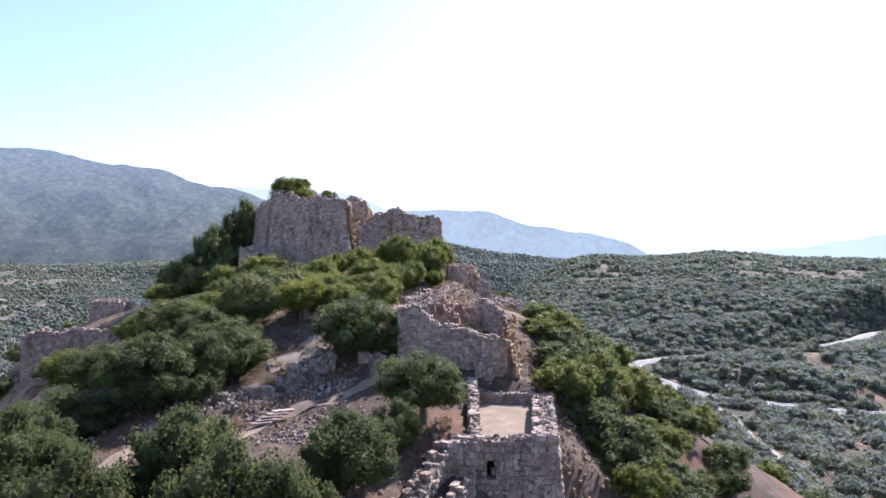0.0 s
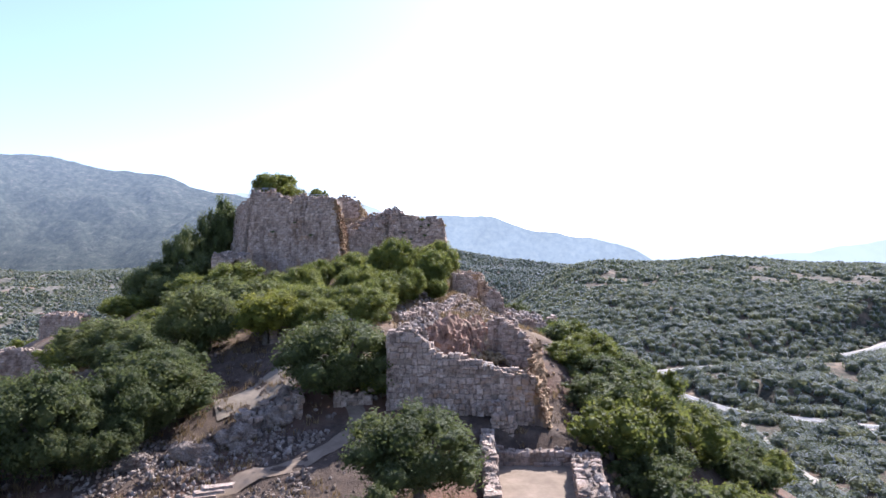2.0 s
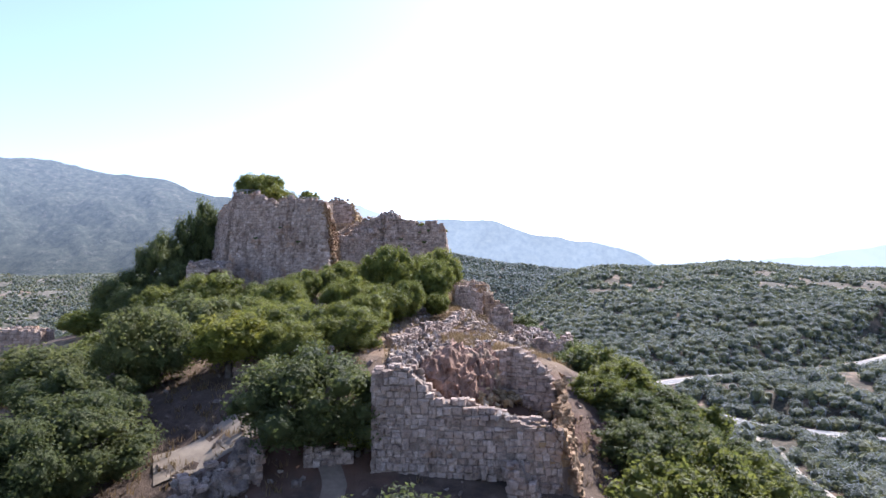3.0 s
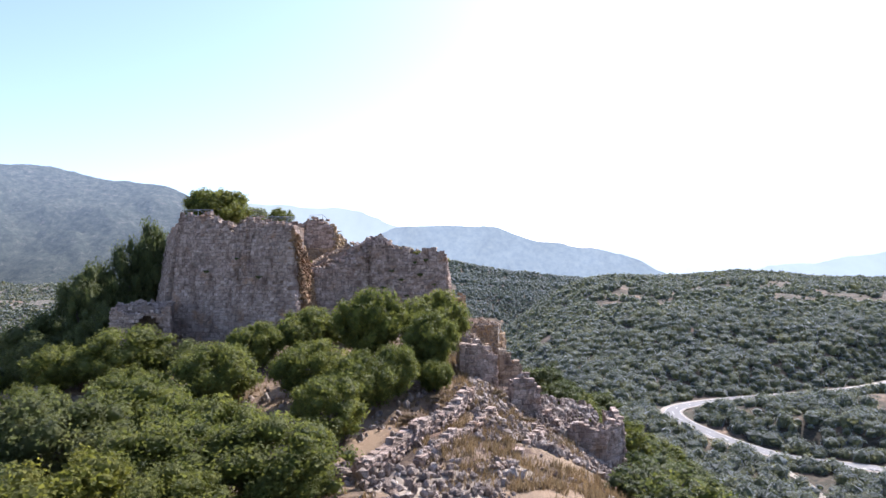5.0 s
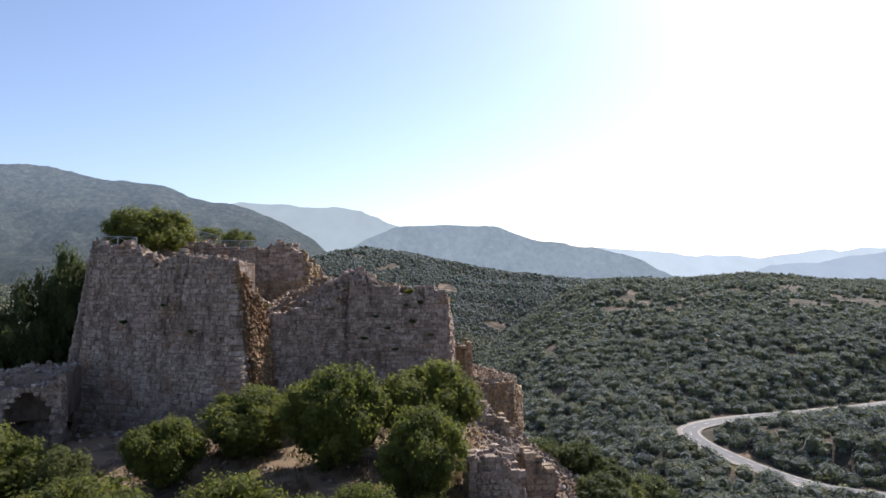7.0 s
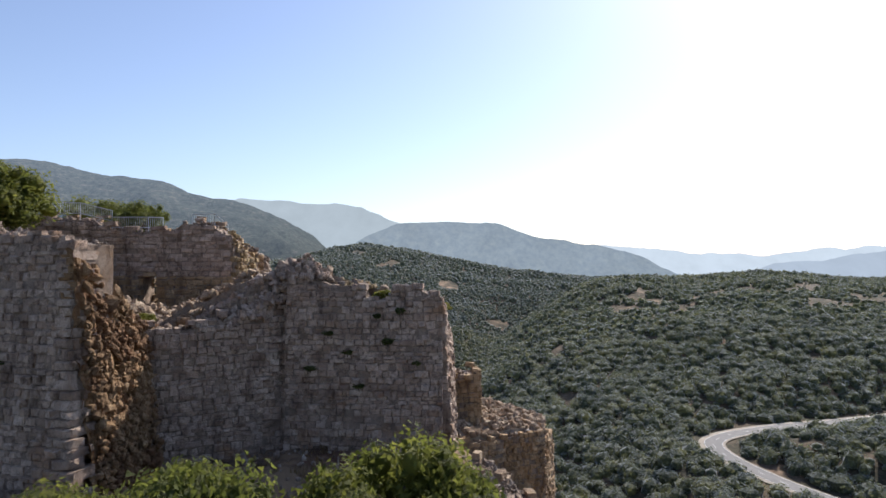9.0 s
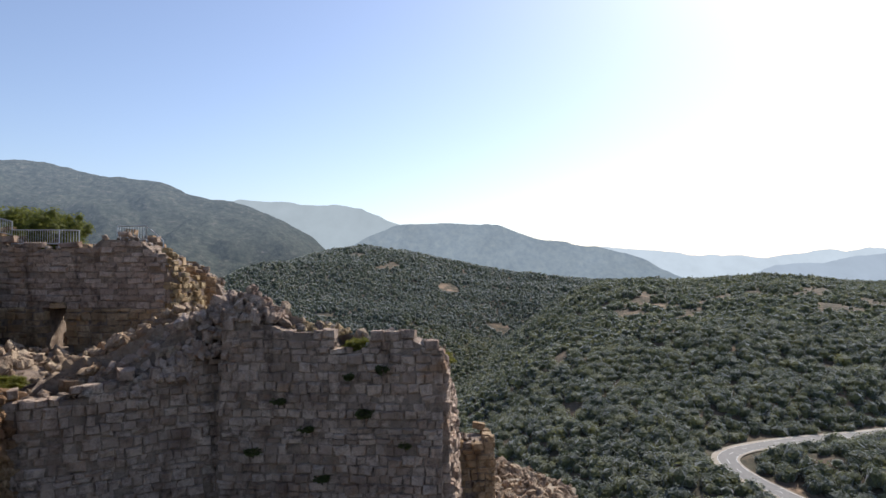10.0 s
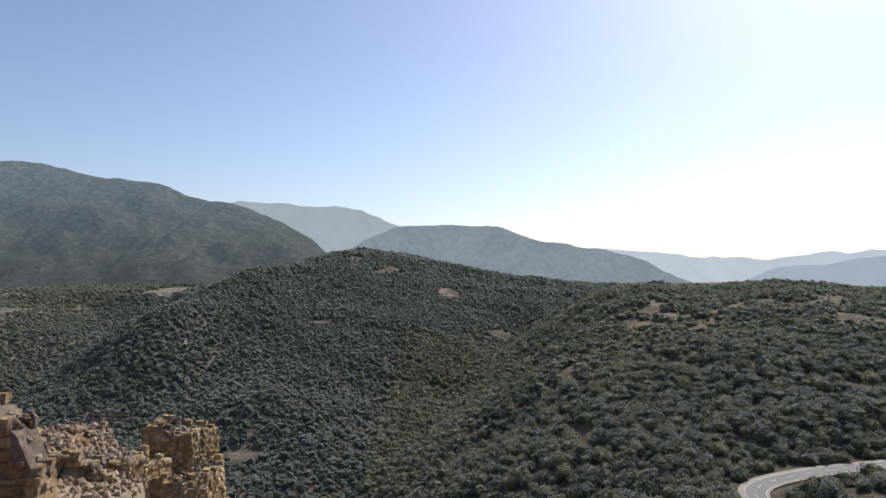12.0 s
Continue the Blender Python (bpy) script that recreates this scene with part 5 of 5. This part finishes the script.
for k, (x, y, w, h, lift) in enumerate(NEAR_TREES):
    # shady trees take leaves darkened in colour, like backlit crowns
    shady = y < 58 or (y > 134 and x < -44) or (y < 78 and x < -22) or (y < 75 and k % 3 == 1)
    plant(SHADED[k % 2] if shady else FINE[k % 2] if 110 < y < 136 and x > -23 else TREES[(k * 2 + k // 3) % 5], "oak_tree", "dense grey-green oak with leaves darkened for shade" if shady else "dense evergreen oak with a rounded yellow-green crown", "tree", x, y, w * rng.uniform(1.0, 1.14), h * (1.18 if y > 106 and x > -46 else 1.28 if x > -30 or y > 112 else 0.92), rng.uniform(0, 360), GROVE, lift)
plant(YELLOW, "yellow_tree", "small tree with yellowing green leaves beside the path", "tree", -18.6, 84.5, 7.2, 5.4, 40, "", 0.9)
plant(TREES[1], "oak_tree", "broad evergreen oak growing on top of the keep", "tree", -36.0, 152.5, 9.8, 8.2, 70, "", 0.0, 90.6)
plant(TREES[2], "oak_tree", "small evergreen oak behind the keep's railing", "tree", -28.8, 165, 4.2, 4.4, 10, "", 0.0, 91.4)
plant(TREES[4], "oak_tree", "evergreen oak standing behind the palace wall", "tree", -36.0, 170, 8.0, 6.0, 190, "", 0.0, 90.6)

# bushes on the steep flank below the castle
count = 0
SLOPE = "oak bushes on the steep flank"
while count < 225:
    if count < 110:
        y = rng.uniform(46, 112)
    elif count < 165:
        y = rng.uniform(112, 178)
    else:
        y = rng.uniform(24, 205)
    edge = float(np.interp(y, [26, 50, 56, 60, 66, 71, 76, 100, 112, 122, 130, 150, 166, 172, 205], [15, 18, 16.6, 15.2, 14, 11.8, 11.4, 13, 18.5, 19, 15.5, 12.5, 12, 8, -6]))
    x = edge + (rng.uniform(0, 6) if count < 45 else rng.uniform(3, 24) if count < 110 else rng.uniform(0, 17) if count < 165 else 52 * rng.uniform(0, 1) ** 1.3)
    w = rng.uniform(4.2, 7.2)
    plant(BUSHES[count % 4], "oak_bush", "thick rounded evergreen oak bush on a steep slope", "bush", x, y, w, w * rng.uniform(0.62, 0.85), rng.uniform(0, 360), SLOPE, -0.2)
    count += 1
count = 0
while count < 32:
    x, y = rng.uniform(-105, -62), rng.uniform(40, 190)
    if -76 < x < -57 and 100 < y < 146:
        continue
    w = rng.uniform(4, 7)
    plant(BUSHES[count % 4], "oak_bush", "thick rounded evergreen oak bush on a steep slope", "bush", x, y, w, w * rng.uniform(0.62, 0.85), rng.uniform(0, 360), SLOPE, -0.2)
    count += 1


def woods(name, label, count, region, wide, keep_at, seed, form_v, form_f, mat):
    """Scrub seen from afar: many rounded leafy clumps on the land in one mesh."""
    rng = np.random.default_rng(seed)
    x0, x1, y0, y1 = region
    x, y = rng.uniform(x0, x1, count * 3), rng.uniform(y0, y1, count * 3)
    ok = keep_at(x, y, rng)
    x, y = x[ok][:count], y[ok][:count]
    z = land(x, y)
    n = len(x)
    w = rng.uniform(wide[0], wide[1], n) * rng.choice([0.6, 0.85, 1.0, 1.15], n)
    h = w * rng.uniform(0.55, 0.85, n)
    k = len(form_v)
    up = form_v[:, 2] > -0.35
    form_f = [q for q in form_f if max(form_v[i][2] for i in q) > 0]
    wob = rng.uniform(0.82, 1.15, (n, k, 1))
    v = form_v[None] * wob
    v[:, ~up, 2] = -0.45
    v = v * np.stack([w, w, h], -1)[:, None] * 0.5
    v = v + np.stack([x, y, z + h * 0.22], -1)[:, None]
    f = (np.array(form_f)[None] + (np.arange(n) * k)[:, None, None]).reshape(-1, 3)
    me = mesh_of(name, v.reshape(-1, 3), f.tolist(), mat, True)
    return tagged(new(name, me), label, "woodland", kind="stuff")


def dome_forms(level, count, seed, leaves, size):
    """Crowns of one unit across, without their undersides: a lumpy heart under many small sprays of leaves."""
    out = []
    v0, f0 = ico(level) if level else ICO0
    f0 = np.array([q for q in f0 if max(v0[i][2] for i in q) > -0.1])
    used = np.unique(f0)
    v0, f0 = v0[used], np.searchsorted(used, f0)
    rng = np.random.default_rng(seed)
    for k in range(count):
        at = Vector((seed * 3.1, k * 7.7, 1.3))

        def lump(p):
            return 1 + 0.40 * noise.noise(Vector(p) * 1.7 + at) + 0.30 * noise.noise(Vector(p) * 3.6 + at)
        v = v0 * np.array([lump(p) for p in v0])[:, None] * 0.43
        v[:, 2] = np.where(v0[:, 2] < 0.1, -0.34, v[:, 2])
        d = rng.normal(0, 1, (leaves, 3))
        d[:, 2] = np.abs(d[:, 2]) * 1.1 - 0.25
        d /= np.linalg.norm(d, axis=1)[:, None]
        p = d * (np.array([lump(q) for q in d]) * rng.uniform(0.41, 0.50, leaves))[:, None]
        n = d + rng.normal(0, 0.38, (leaves, 3))
        n /= np.linalg.norm(n, axis=1)[:, None]
        t = np.cross(n, rng.normal(0, 1, (leaves, 3)))
        t /= np.linalg.norm(t, axis=1)[:, None]
        b, w = np.cross(n, t), (size * rng.uniform(0.6, 1.3, leaves))[:, None]
        spray = np.stack([p + t * w, p - t * w * 0.5 + b * w * 0.8, p - t * w * 0.5 - b * w * 0.8], 1).reshape(-1, 3)
        out.append((np.vstack([v, spray]), np.vstack([f0, len(v) + np.arange(leaves * 3).reshape(-1, 3)])))
    return out


def grove(name, label, region, cell, wide, open_at, seed, forms, mat=None):
    """Closed oak scrub: crown by crown over the land in one mesh, open where open_at() says so."""
    rng = np.random.default_rng(seed)
    x0, x1, y0, y1 = region
    gx, gy = np.meshgrid(np.arange(x0, x1, cell), np.arange(y0, y1, cell))
    x, y = gx.ravel() + rng.uniform(0, cell, gx.size), gy.ravel() + rng.uniform(0, cell, gx.size)
    w = wide * rng.choice([0.62, 0.8, 0.95, 1.1, 1.3], x.size) * rng.uniform(0.9, 1.1, x.size)
    ok = ~open_at(x, y, w / 2) & (np.abs(x) < 0.73 * y + 15)
    x, y, w = x[ok], y[ok], w[ok]
    h = w * rng.uniform(0.62, 0.92, x.size)
    z, turn, kind = land(x, y), rng.uniform(0, math.tau, x.size), rng.integers(len(forms), size=x.size)
    verts, tris, start = [], [], 0
    for k, (v, f) in enumerate(forms):
        i = np.nonzero(kind == k)[0]
        c, sn = np.cos(turn[i])[:, None], np.sin(turn[i])[:, None]
        p = np.stack([(v[:, 0] * c - v[:, 1] * sn) * w[i, None] + x[i, None], (v[:, 0] * sn + v[:, 1] * c) * w[i, None] + y[i, None], v[:, 2] * h[i, None] + (z[i] + h[i] * 0.24)[:, None]], -1)
        verts.append(p.reshape(-1, 3))
        tris.append((f[None] + (start + np.arange(len(i)) * len(v))[:, None, None]).reshape(-1, 3))
        start += len(i) * len(v)
    return tagged(new(name, fast_mesh(name, np.vstack(verts), np.vstack(tris), mat or mat_canopy, False)), label, "woodland", kind="stuff")


def open_valley(x, y, r):
    d, _ = to_road(x, y)
    high = (x > 130) & (y > 590) & (y < 760)
    bare = fbm(x / 22, y / 22, 4, 40) > np.where(high, 0.04, 0.46)
    shelf = (y < 415) & (x > 118) & (fbm(x / 18, y / 18, 3, 44) > 0.24)
    track = np.abs(x - np.interp(y, [225, 262, 292, 331], [121, 124, 131, 133])) < 2.8
    clearing = np.hypot((x - 136) / 9, (y - 298) / 11) < 1
    return (d < 5.4 + 0.9 * r) | bare | shelf | (track & (y < 340) & (y > 200)) | clearing | ((x < 30) & (y < 225)) | ((x < 72) & (y < 212))


def open_ravine(x, y, r):
    return (fbm(x / 80, y / 80, 3, 46) > np.where(x < -220, 0.75, 0.34)) | ((x > -62) & (y < 978) & (x < 498)) | (x < -560)


def open_mountain(x, y, r):
    thin = np.random.default_rng(53).uniform(-0.4, 0.4, x.shape)
    return (fbm(x / 40, y / 40, 4, 52) + thin > np.where(x < -0.64 * (y - 141), 0.05, 0.44)) | (x > -530)


def lone_bushes(x, y, rng):
    d, _ = to_road(x, y)
    return (d > 9) & ~((x < 76) & (y < 215))


INNER = (24, 360, 200, 560)     # the stretch that the road winds through, in finer detail


def in_inner(x, y):
    return (x > INNER[0]) & (x < INNER[1]) & (y > INNER[2]) & (y < INNER[3])


FULL, PLAIN, SMALL = dome_forms(1, 8, 1, 120, 0.070), dome_forms(0, 8, 2, 42, 0.115), dome_forms(0, 6, 3, 15, 0.16)
grove("oak_woods", "dense evergreen oak scrub round the winding road", INNER, 4.8, 7.2, open_valley, 61, FULL)
grove("valley_woods", "evergreen oaks scattered over the valley floor", (72, 260, 120, 200), 5.6, 6.6, open_valley, 65, FULL)
grove("hill_woods", "dense evergreen oak scrub covering the hill", (-62, 640, 200, 990), 5.0, 6.8, lambda x, y, r: open_valley(x, y, r) | in_inner(x, y), 62, PLAIN)
grove("ravine_woods", "dark oak scrub on the slopes of the ravine", (-570, 360, 520, 1240), 4.9, 6.6, open_ravine, 71, SMALL, mat_canopy_haze)
grove("hump_woods", "far oak scrub on the hump above the ravine", (-480, 460, 1240, 1600), 7.0, 9.0, open_ravine, 72, SMALL, mat_canopy_haze)
grove("mountain_scrub", "scattered oak scrub on a stony mountainside", (-1250, -470, 420, 1600), 6.0, 6.6, open_mountain, 73, SMALL)
woods("lone_bushes", "single oak bushes dotted over the valley", 1900, (66, 480, 200, 820), (1.6, 4.4), lone_bushes, 62, ICO_V, ICO_F, mat_canopy)

# ---------------------------------------------------------------- stones and dry growth on the near ground
stone_heap("scree", "grey broken limestone scree on the terraced slope", (-27, -9, 53, 68), 3200, 15, (0.10, 0.42))
stone_heap("scattered_stones", "scattered field stones on dry earth", (-46, 12, 34, 150), 2600, 16, (0.12, 0.5))
stone_heap("outcrop_stones", "pale limestone boulders among dry grass", (-26, 0, 92, 118), 420, 17, (0.3, 1.0))
stone_heap("keep_talus", "tumbled stones along the foot of the keep", (-40, 1, 137, 149), 700, 18, (0.15, 0.55))
stone_heap("earth_slide_stones", "loose reddish stones on the bare slope beside the hall", (10, 15.5, 44, 80), 700, 19, (0.12, 0.5), mat_red)
stone_heap("slope_rubble", "tumbled wall stones spilling down the castle flank", (3, 17, 122, 154), 1500, 22, (0.2, 0.75))
stone_heap("court_stones", "fallen blocks strewn inside the palace court", (-40, -20, 176, 204), 900, 20, (0.25, 0.9))


def tufts(name, label, region, count, seed, mat, high=(0.25, 0.6), blades=9):
    rng = np.random.default_rng(seed)
    x0, x1, y0, y1 = region
    x, y = rng.uniform(x0, x1, count), rng.uniform(y0, y1, count)
    ok = (fbm(x / 7, y / 7, 3, seed) > -0.05) & ~((x > 1) & (x < 11) & (y > 49) & (y < 68))
    ok &= np.array([not on_path(p, q) for p, q in zip(x, y)])
    x, y = x[ok], y[ok]
    z = land(x, y)
    verts, faces = [], []
    for cx, cy, cz in zip(x, y, z):
        for _ in range(blades):
            a, h = rng.uniform(0, math.tau), rng.uniform(*high)
            ox, oy = rng.normal(0, 0.22, 2)
            wx, wy = math.cos(a) * 0.05, math.sin(a) * 0.05
            lx, ly = rng.normal(0, 0.16, 2)
            i = len(verts)
            verts.extend([(cx + ox - wx, cy + oy - wy, cz - 0.05), (cx + ox + wx, cy + oy + wy, cz - 0.05), (cx + ox + lx, cy + oy + ly, cz + h)])
            faces.append((i, i + 1, i + 2))
    return tagged(new(name, mesh_of(name, verts, faces, mat)), label, "grass", kind="stuff")


tufts("dry_grass", "pale dry grass tufts on the hilltop", (-46, 12, 36, 150), 5200, 81, mat_dry)
tufts("dry_grass_court", "dry grass on the castle rubble", (-1, 12, 92, 134), 1500, 82, mat_dry, (0.3, 0.8))


# ---------------------------------------------------------------- railings on the keep
def tube(a, b, r=0.03, sides=6):
    a, b = Vector(a), Vector(b)
    d = b - a
    t = d.orthogonal().normalized()
    s = d.normalized().cross(t)
    ring = [(t * math.cos(k / sides * math.tau) + s * math.sin(k / sides * math.tau)) * r for k in range(sides)]
    v = [tuple(a + q) for q in ring] + [tuple(b + q) for q in ring]
    f = [(k, (k + 1) % sides, sides + (k + 1) % sides, sides + k) for k in range(sides)] + [tuple(range(sides - 1, -1, -1)), tuple(range(sides, 2 * sides))]
    return v, f


def railing(points, label, high=1.1, bars=0.16, braced=False):
    """A steel railing along points (x, y, z at the foot)."""
    ob = thing("steel_railing", label, "railing", points[0], "visitor railings on the keep")
    for p in points:
        child("post", mesh_of("post", *tube((p[0], p[1], p[2] - 0.6), (p[0], p[1], p[2] + high), 0.045), mat_steel), ob)
    for p, q in zip(points[:-1], points[1:]):
        for k in (0.12, high - 0.03):
            child("rail", mesh_of("rail", *tube((p[0], p[1], p[2] + k), (q[0], q[1], q[2] + k), 0.035), mat_steel), ob)
        if braced:
            child("brace", mesh_of("brace", *tube((p[0], p[1], p[2] + 0.1), (q[0], q[1], q[2] + high - 0.05), 0.03), mat_steel), ob)
            child("brace", mesh_of("brace", *tube((p[0], p[1], p[2] + high - 0.05), (q[0], q[1], q[2] + 0.1), 0.03), mat_steel), ob)
        elif bars:
            n = max(2, int(math.dist(p, q) / bars))
            for k in range(1, n):
                u = k / n
                x, y, z = (p[j] + (q[j] - p[j]) * u for j in range(3))
                child("bar", mesh_of("bar", *tube((x, y, z + 0.12), (x, y, z + high - 0.03), 0.016, 4), mat_steel), ob)
    return ob


railing([(-38.9, 147.4, 92.2), (-36.3, 146.9, 92.2), (-34.0, 146.4, 92.1)], "grey steel railing with crossed braces on the keep's top", braced=True)
railing([(-38.9, 147.4, 92.2), (-41.5, 153.5, 91.2)], "grey steel railing along the keep's side", braced=True)
railing([(-35.8, 162.3, 93.6), (-33.5, 162.3, 93.6), (-30.6, 162.3, 92.9)], "galvanised bar railing on the palace wall")
railing([(-30.6, 162.3, 92.3), (-27.3, 162.3, 92.3), (-26.2, 162.8, 92.3)], "galvanised bar railing stepping down on the palace wall")
railing([(-23.6, 163.0, 92.6), (-21.4, 162.6, 92.6)], "galvanised end railing at the broken wall", bars=0.2)
railing([(-21.4, 162.6, 92.6), (-20.2, 162.6, 91.6)], "slanting steel end rail at the broken wall", bars=0)

# ---------------------------------------------------------------- along the road
barrier = thing("guard_rail", "low pale steel guard rail beside the lower road", "guard rail", (170, 310, 4))
line = curve_through([(128, 329, 4.6), (142, 321, 4.2), (163, 311.5, 4.0), (200, 300.5, 4.0), (300, 284.5, 5.0)], 4.0)
for p, q in zip(line[:-1], line[1:]):
    u = Vector(q - p).normalized()
    v, f = joined([np.array([(x, y, z) for x, y, z in ((-.5, .5, -.5), (.5, .5, -.5), (.5, .5, .5), (-.5, .5, .5), (-.5, -.4, -.5), (.5, -.4, -.5), (.5, -.4, .5), (-.5, -.4, .5), (-.5, -.5, -.2), (.5, -.5, -.2), (.5, -.5, .2), (-.5, -.5, .2))])],
                  [place(((p[0] + q[0]) / 2, (p[1] + q[1]) / 2, (p[2] + q[2]) / 2 + 0.75), (u.x, u.y), (u.y, -u.x), (math.dist(p, q), 0.12, 0.35))])
    child("beam", mesh_of("beam", v, f, mat_steel), barrier)
    child("post", mesh_of("post", *tube((p[0], p[1], p[2] - 0.6), (p[0], p[1], p[2] + 0.9), 0.08), mat_steel), barrier)


def road_mark(name, lo, hi, start, end, gap, label):
    """Painted line on the road, whole or dashed, as one flat part a dash."""
    mark = thing(name, label, "road marking", tuple(ROAD_LINE[start]))
    p = ROAD_LINE
    d = np.gradient(p[:, :2], axis=0)
    d /= np.linalg.norm(d, axis=1)[:, None]
    side = np.stack([d[:, 1], -d[:, 0]], -1)
    for a in range(start, end - 1, gap):
        v = []
        for i in (a, a + 1):
            for o in (lo, hi):
                v.append((p[i, 0] + side[i, 0] * o, p[i, 1] + side[i, 1] * o, p[i, 2] + 0.165))
        child("dash", mesh_of("dash", v, [(0, 1, 3, 2)], mat_line), mark)


N_ROAD = len(ROAD_LINE)
road_mark("centre_line", -0.09, 0.09, 40, min(N_ROAD - 10, 190), 3, "dashed white centre line on the mountain road")
road_mark("edge_line_outer", -3.7, -3.55, 60, min(N_ROAD - 10, 170), 1, "white edge line on the outside of the bend")
road_mark("edge_line_inner", 3.55, 3.7, 60, min(N_ROAD - 10, 170), 1, "white edge line on the inside of the bend")
strip("path_track", curve_through([(131, 336, 0), (131, 318, 0), (131, 292, 0), (124, 262, 0), (121, 230, 0), (112, 190, 0)], 2.0), -1.7, 1.7, 0.3, mat_gravel, "pale dirt track below the road", "track", True)

# ---------------------------------------------------------------- small growth on the walls
rng = np.random.default_rng(77)
for x, z, y in ((-8.6, 84.2, 149.3), (-5.2, 85.4, 149.2), (-3.6, 85.7, 149.2), (-7.2, 82.9, 149.2), (-4.4, 83.6, 149.1), (-9.8, 81.8, 149.2), (-2.4, 82.2, 148.9), (-6.4, 80.6, 149.0), (-29, 86, 141.6), (-25.5, 83.5, 140.1), (-33.5, 84.2, 142.6)):
    plant(BUSHES[1 + 2 * int(rng.integers(2))], "wall_plant", "small dark caper bush rooted in wall joints", "bush", x, y, rng.uniform(0.5, 1.0), rng.uniform(0.4, 0.7), rng.uniform(0, 360), "plants rooted in the walls", 0.0, z)
for x, y, z in ((-4.9, 150.6, 86.6), (-16.2, 152.6, 85.6), (-20.5, 147.5, 85.2), (-0.8, 152.6, 85.6)):
    plant(YELLOW, "dry_shrub", "straw coloured dry shrub on the ruined crown", "shrub", x, y, 1.5, 0.9, rng.uniform(0, 360), "dry shrubs on the ruin", 0.0, z)
for x, y in ((-1.4, 112.4), (-3.6, 108.2), (4.4, 116.0), (6.8, 112.2), (-11, 104), (-18, 107), (-27, 115)):
    plant(DRY, "dry_shrub", "straw coloured dry shrub on dry earth", "shrub", x, y, 1.7, 1.1, rng.uniform(0, 360), "dry shrubs on the ruin")
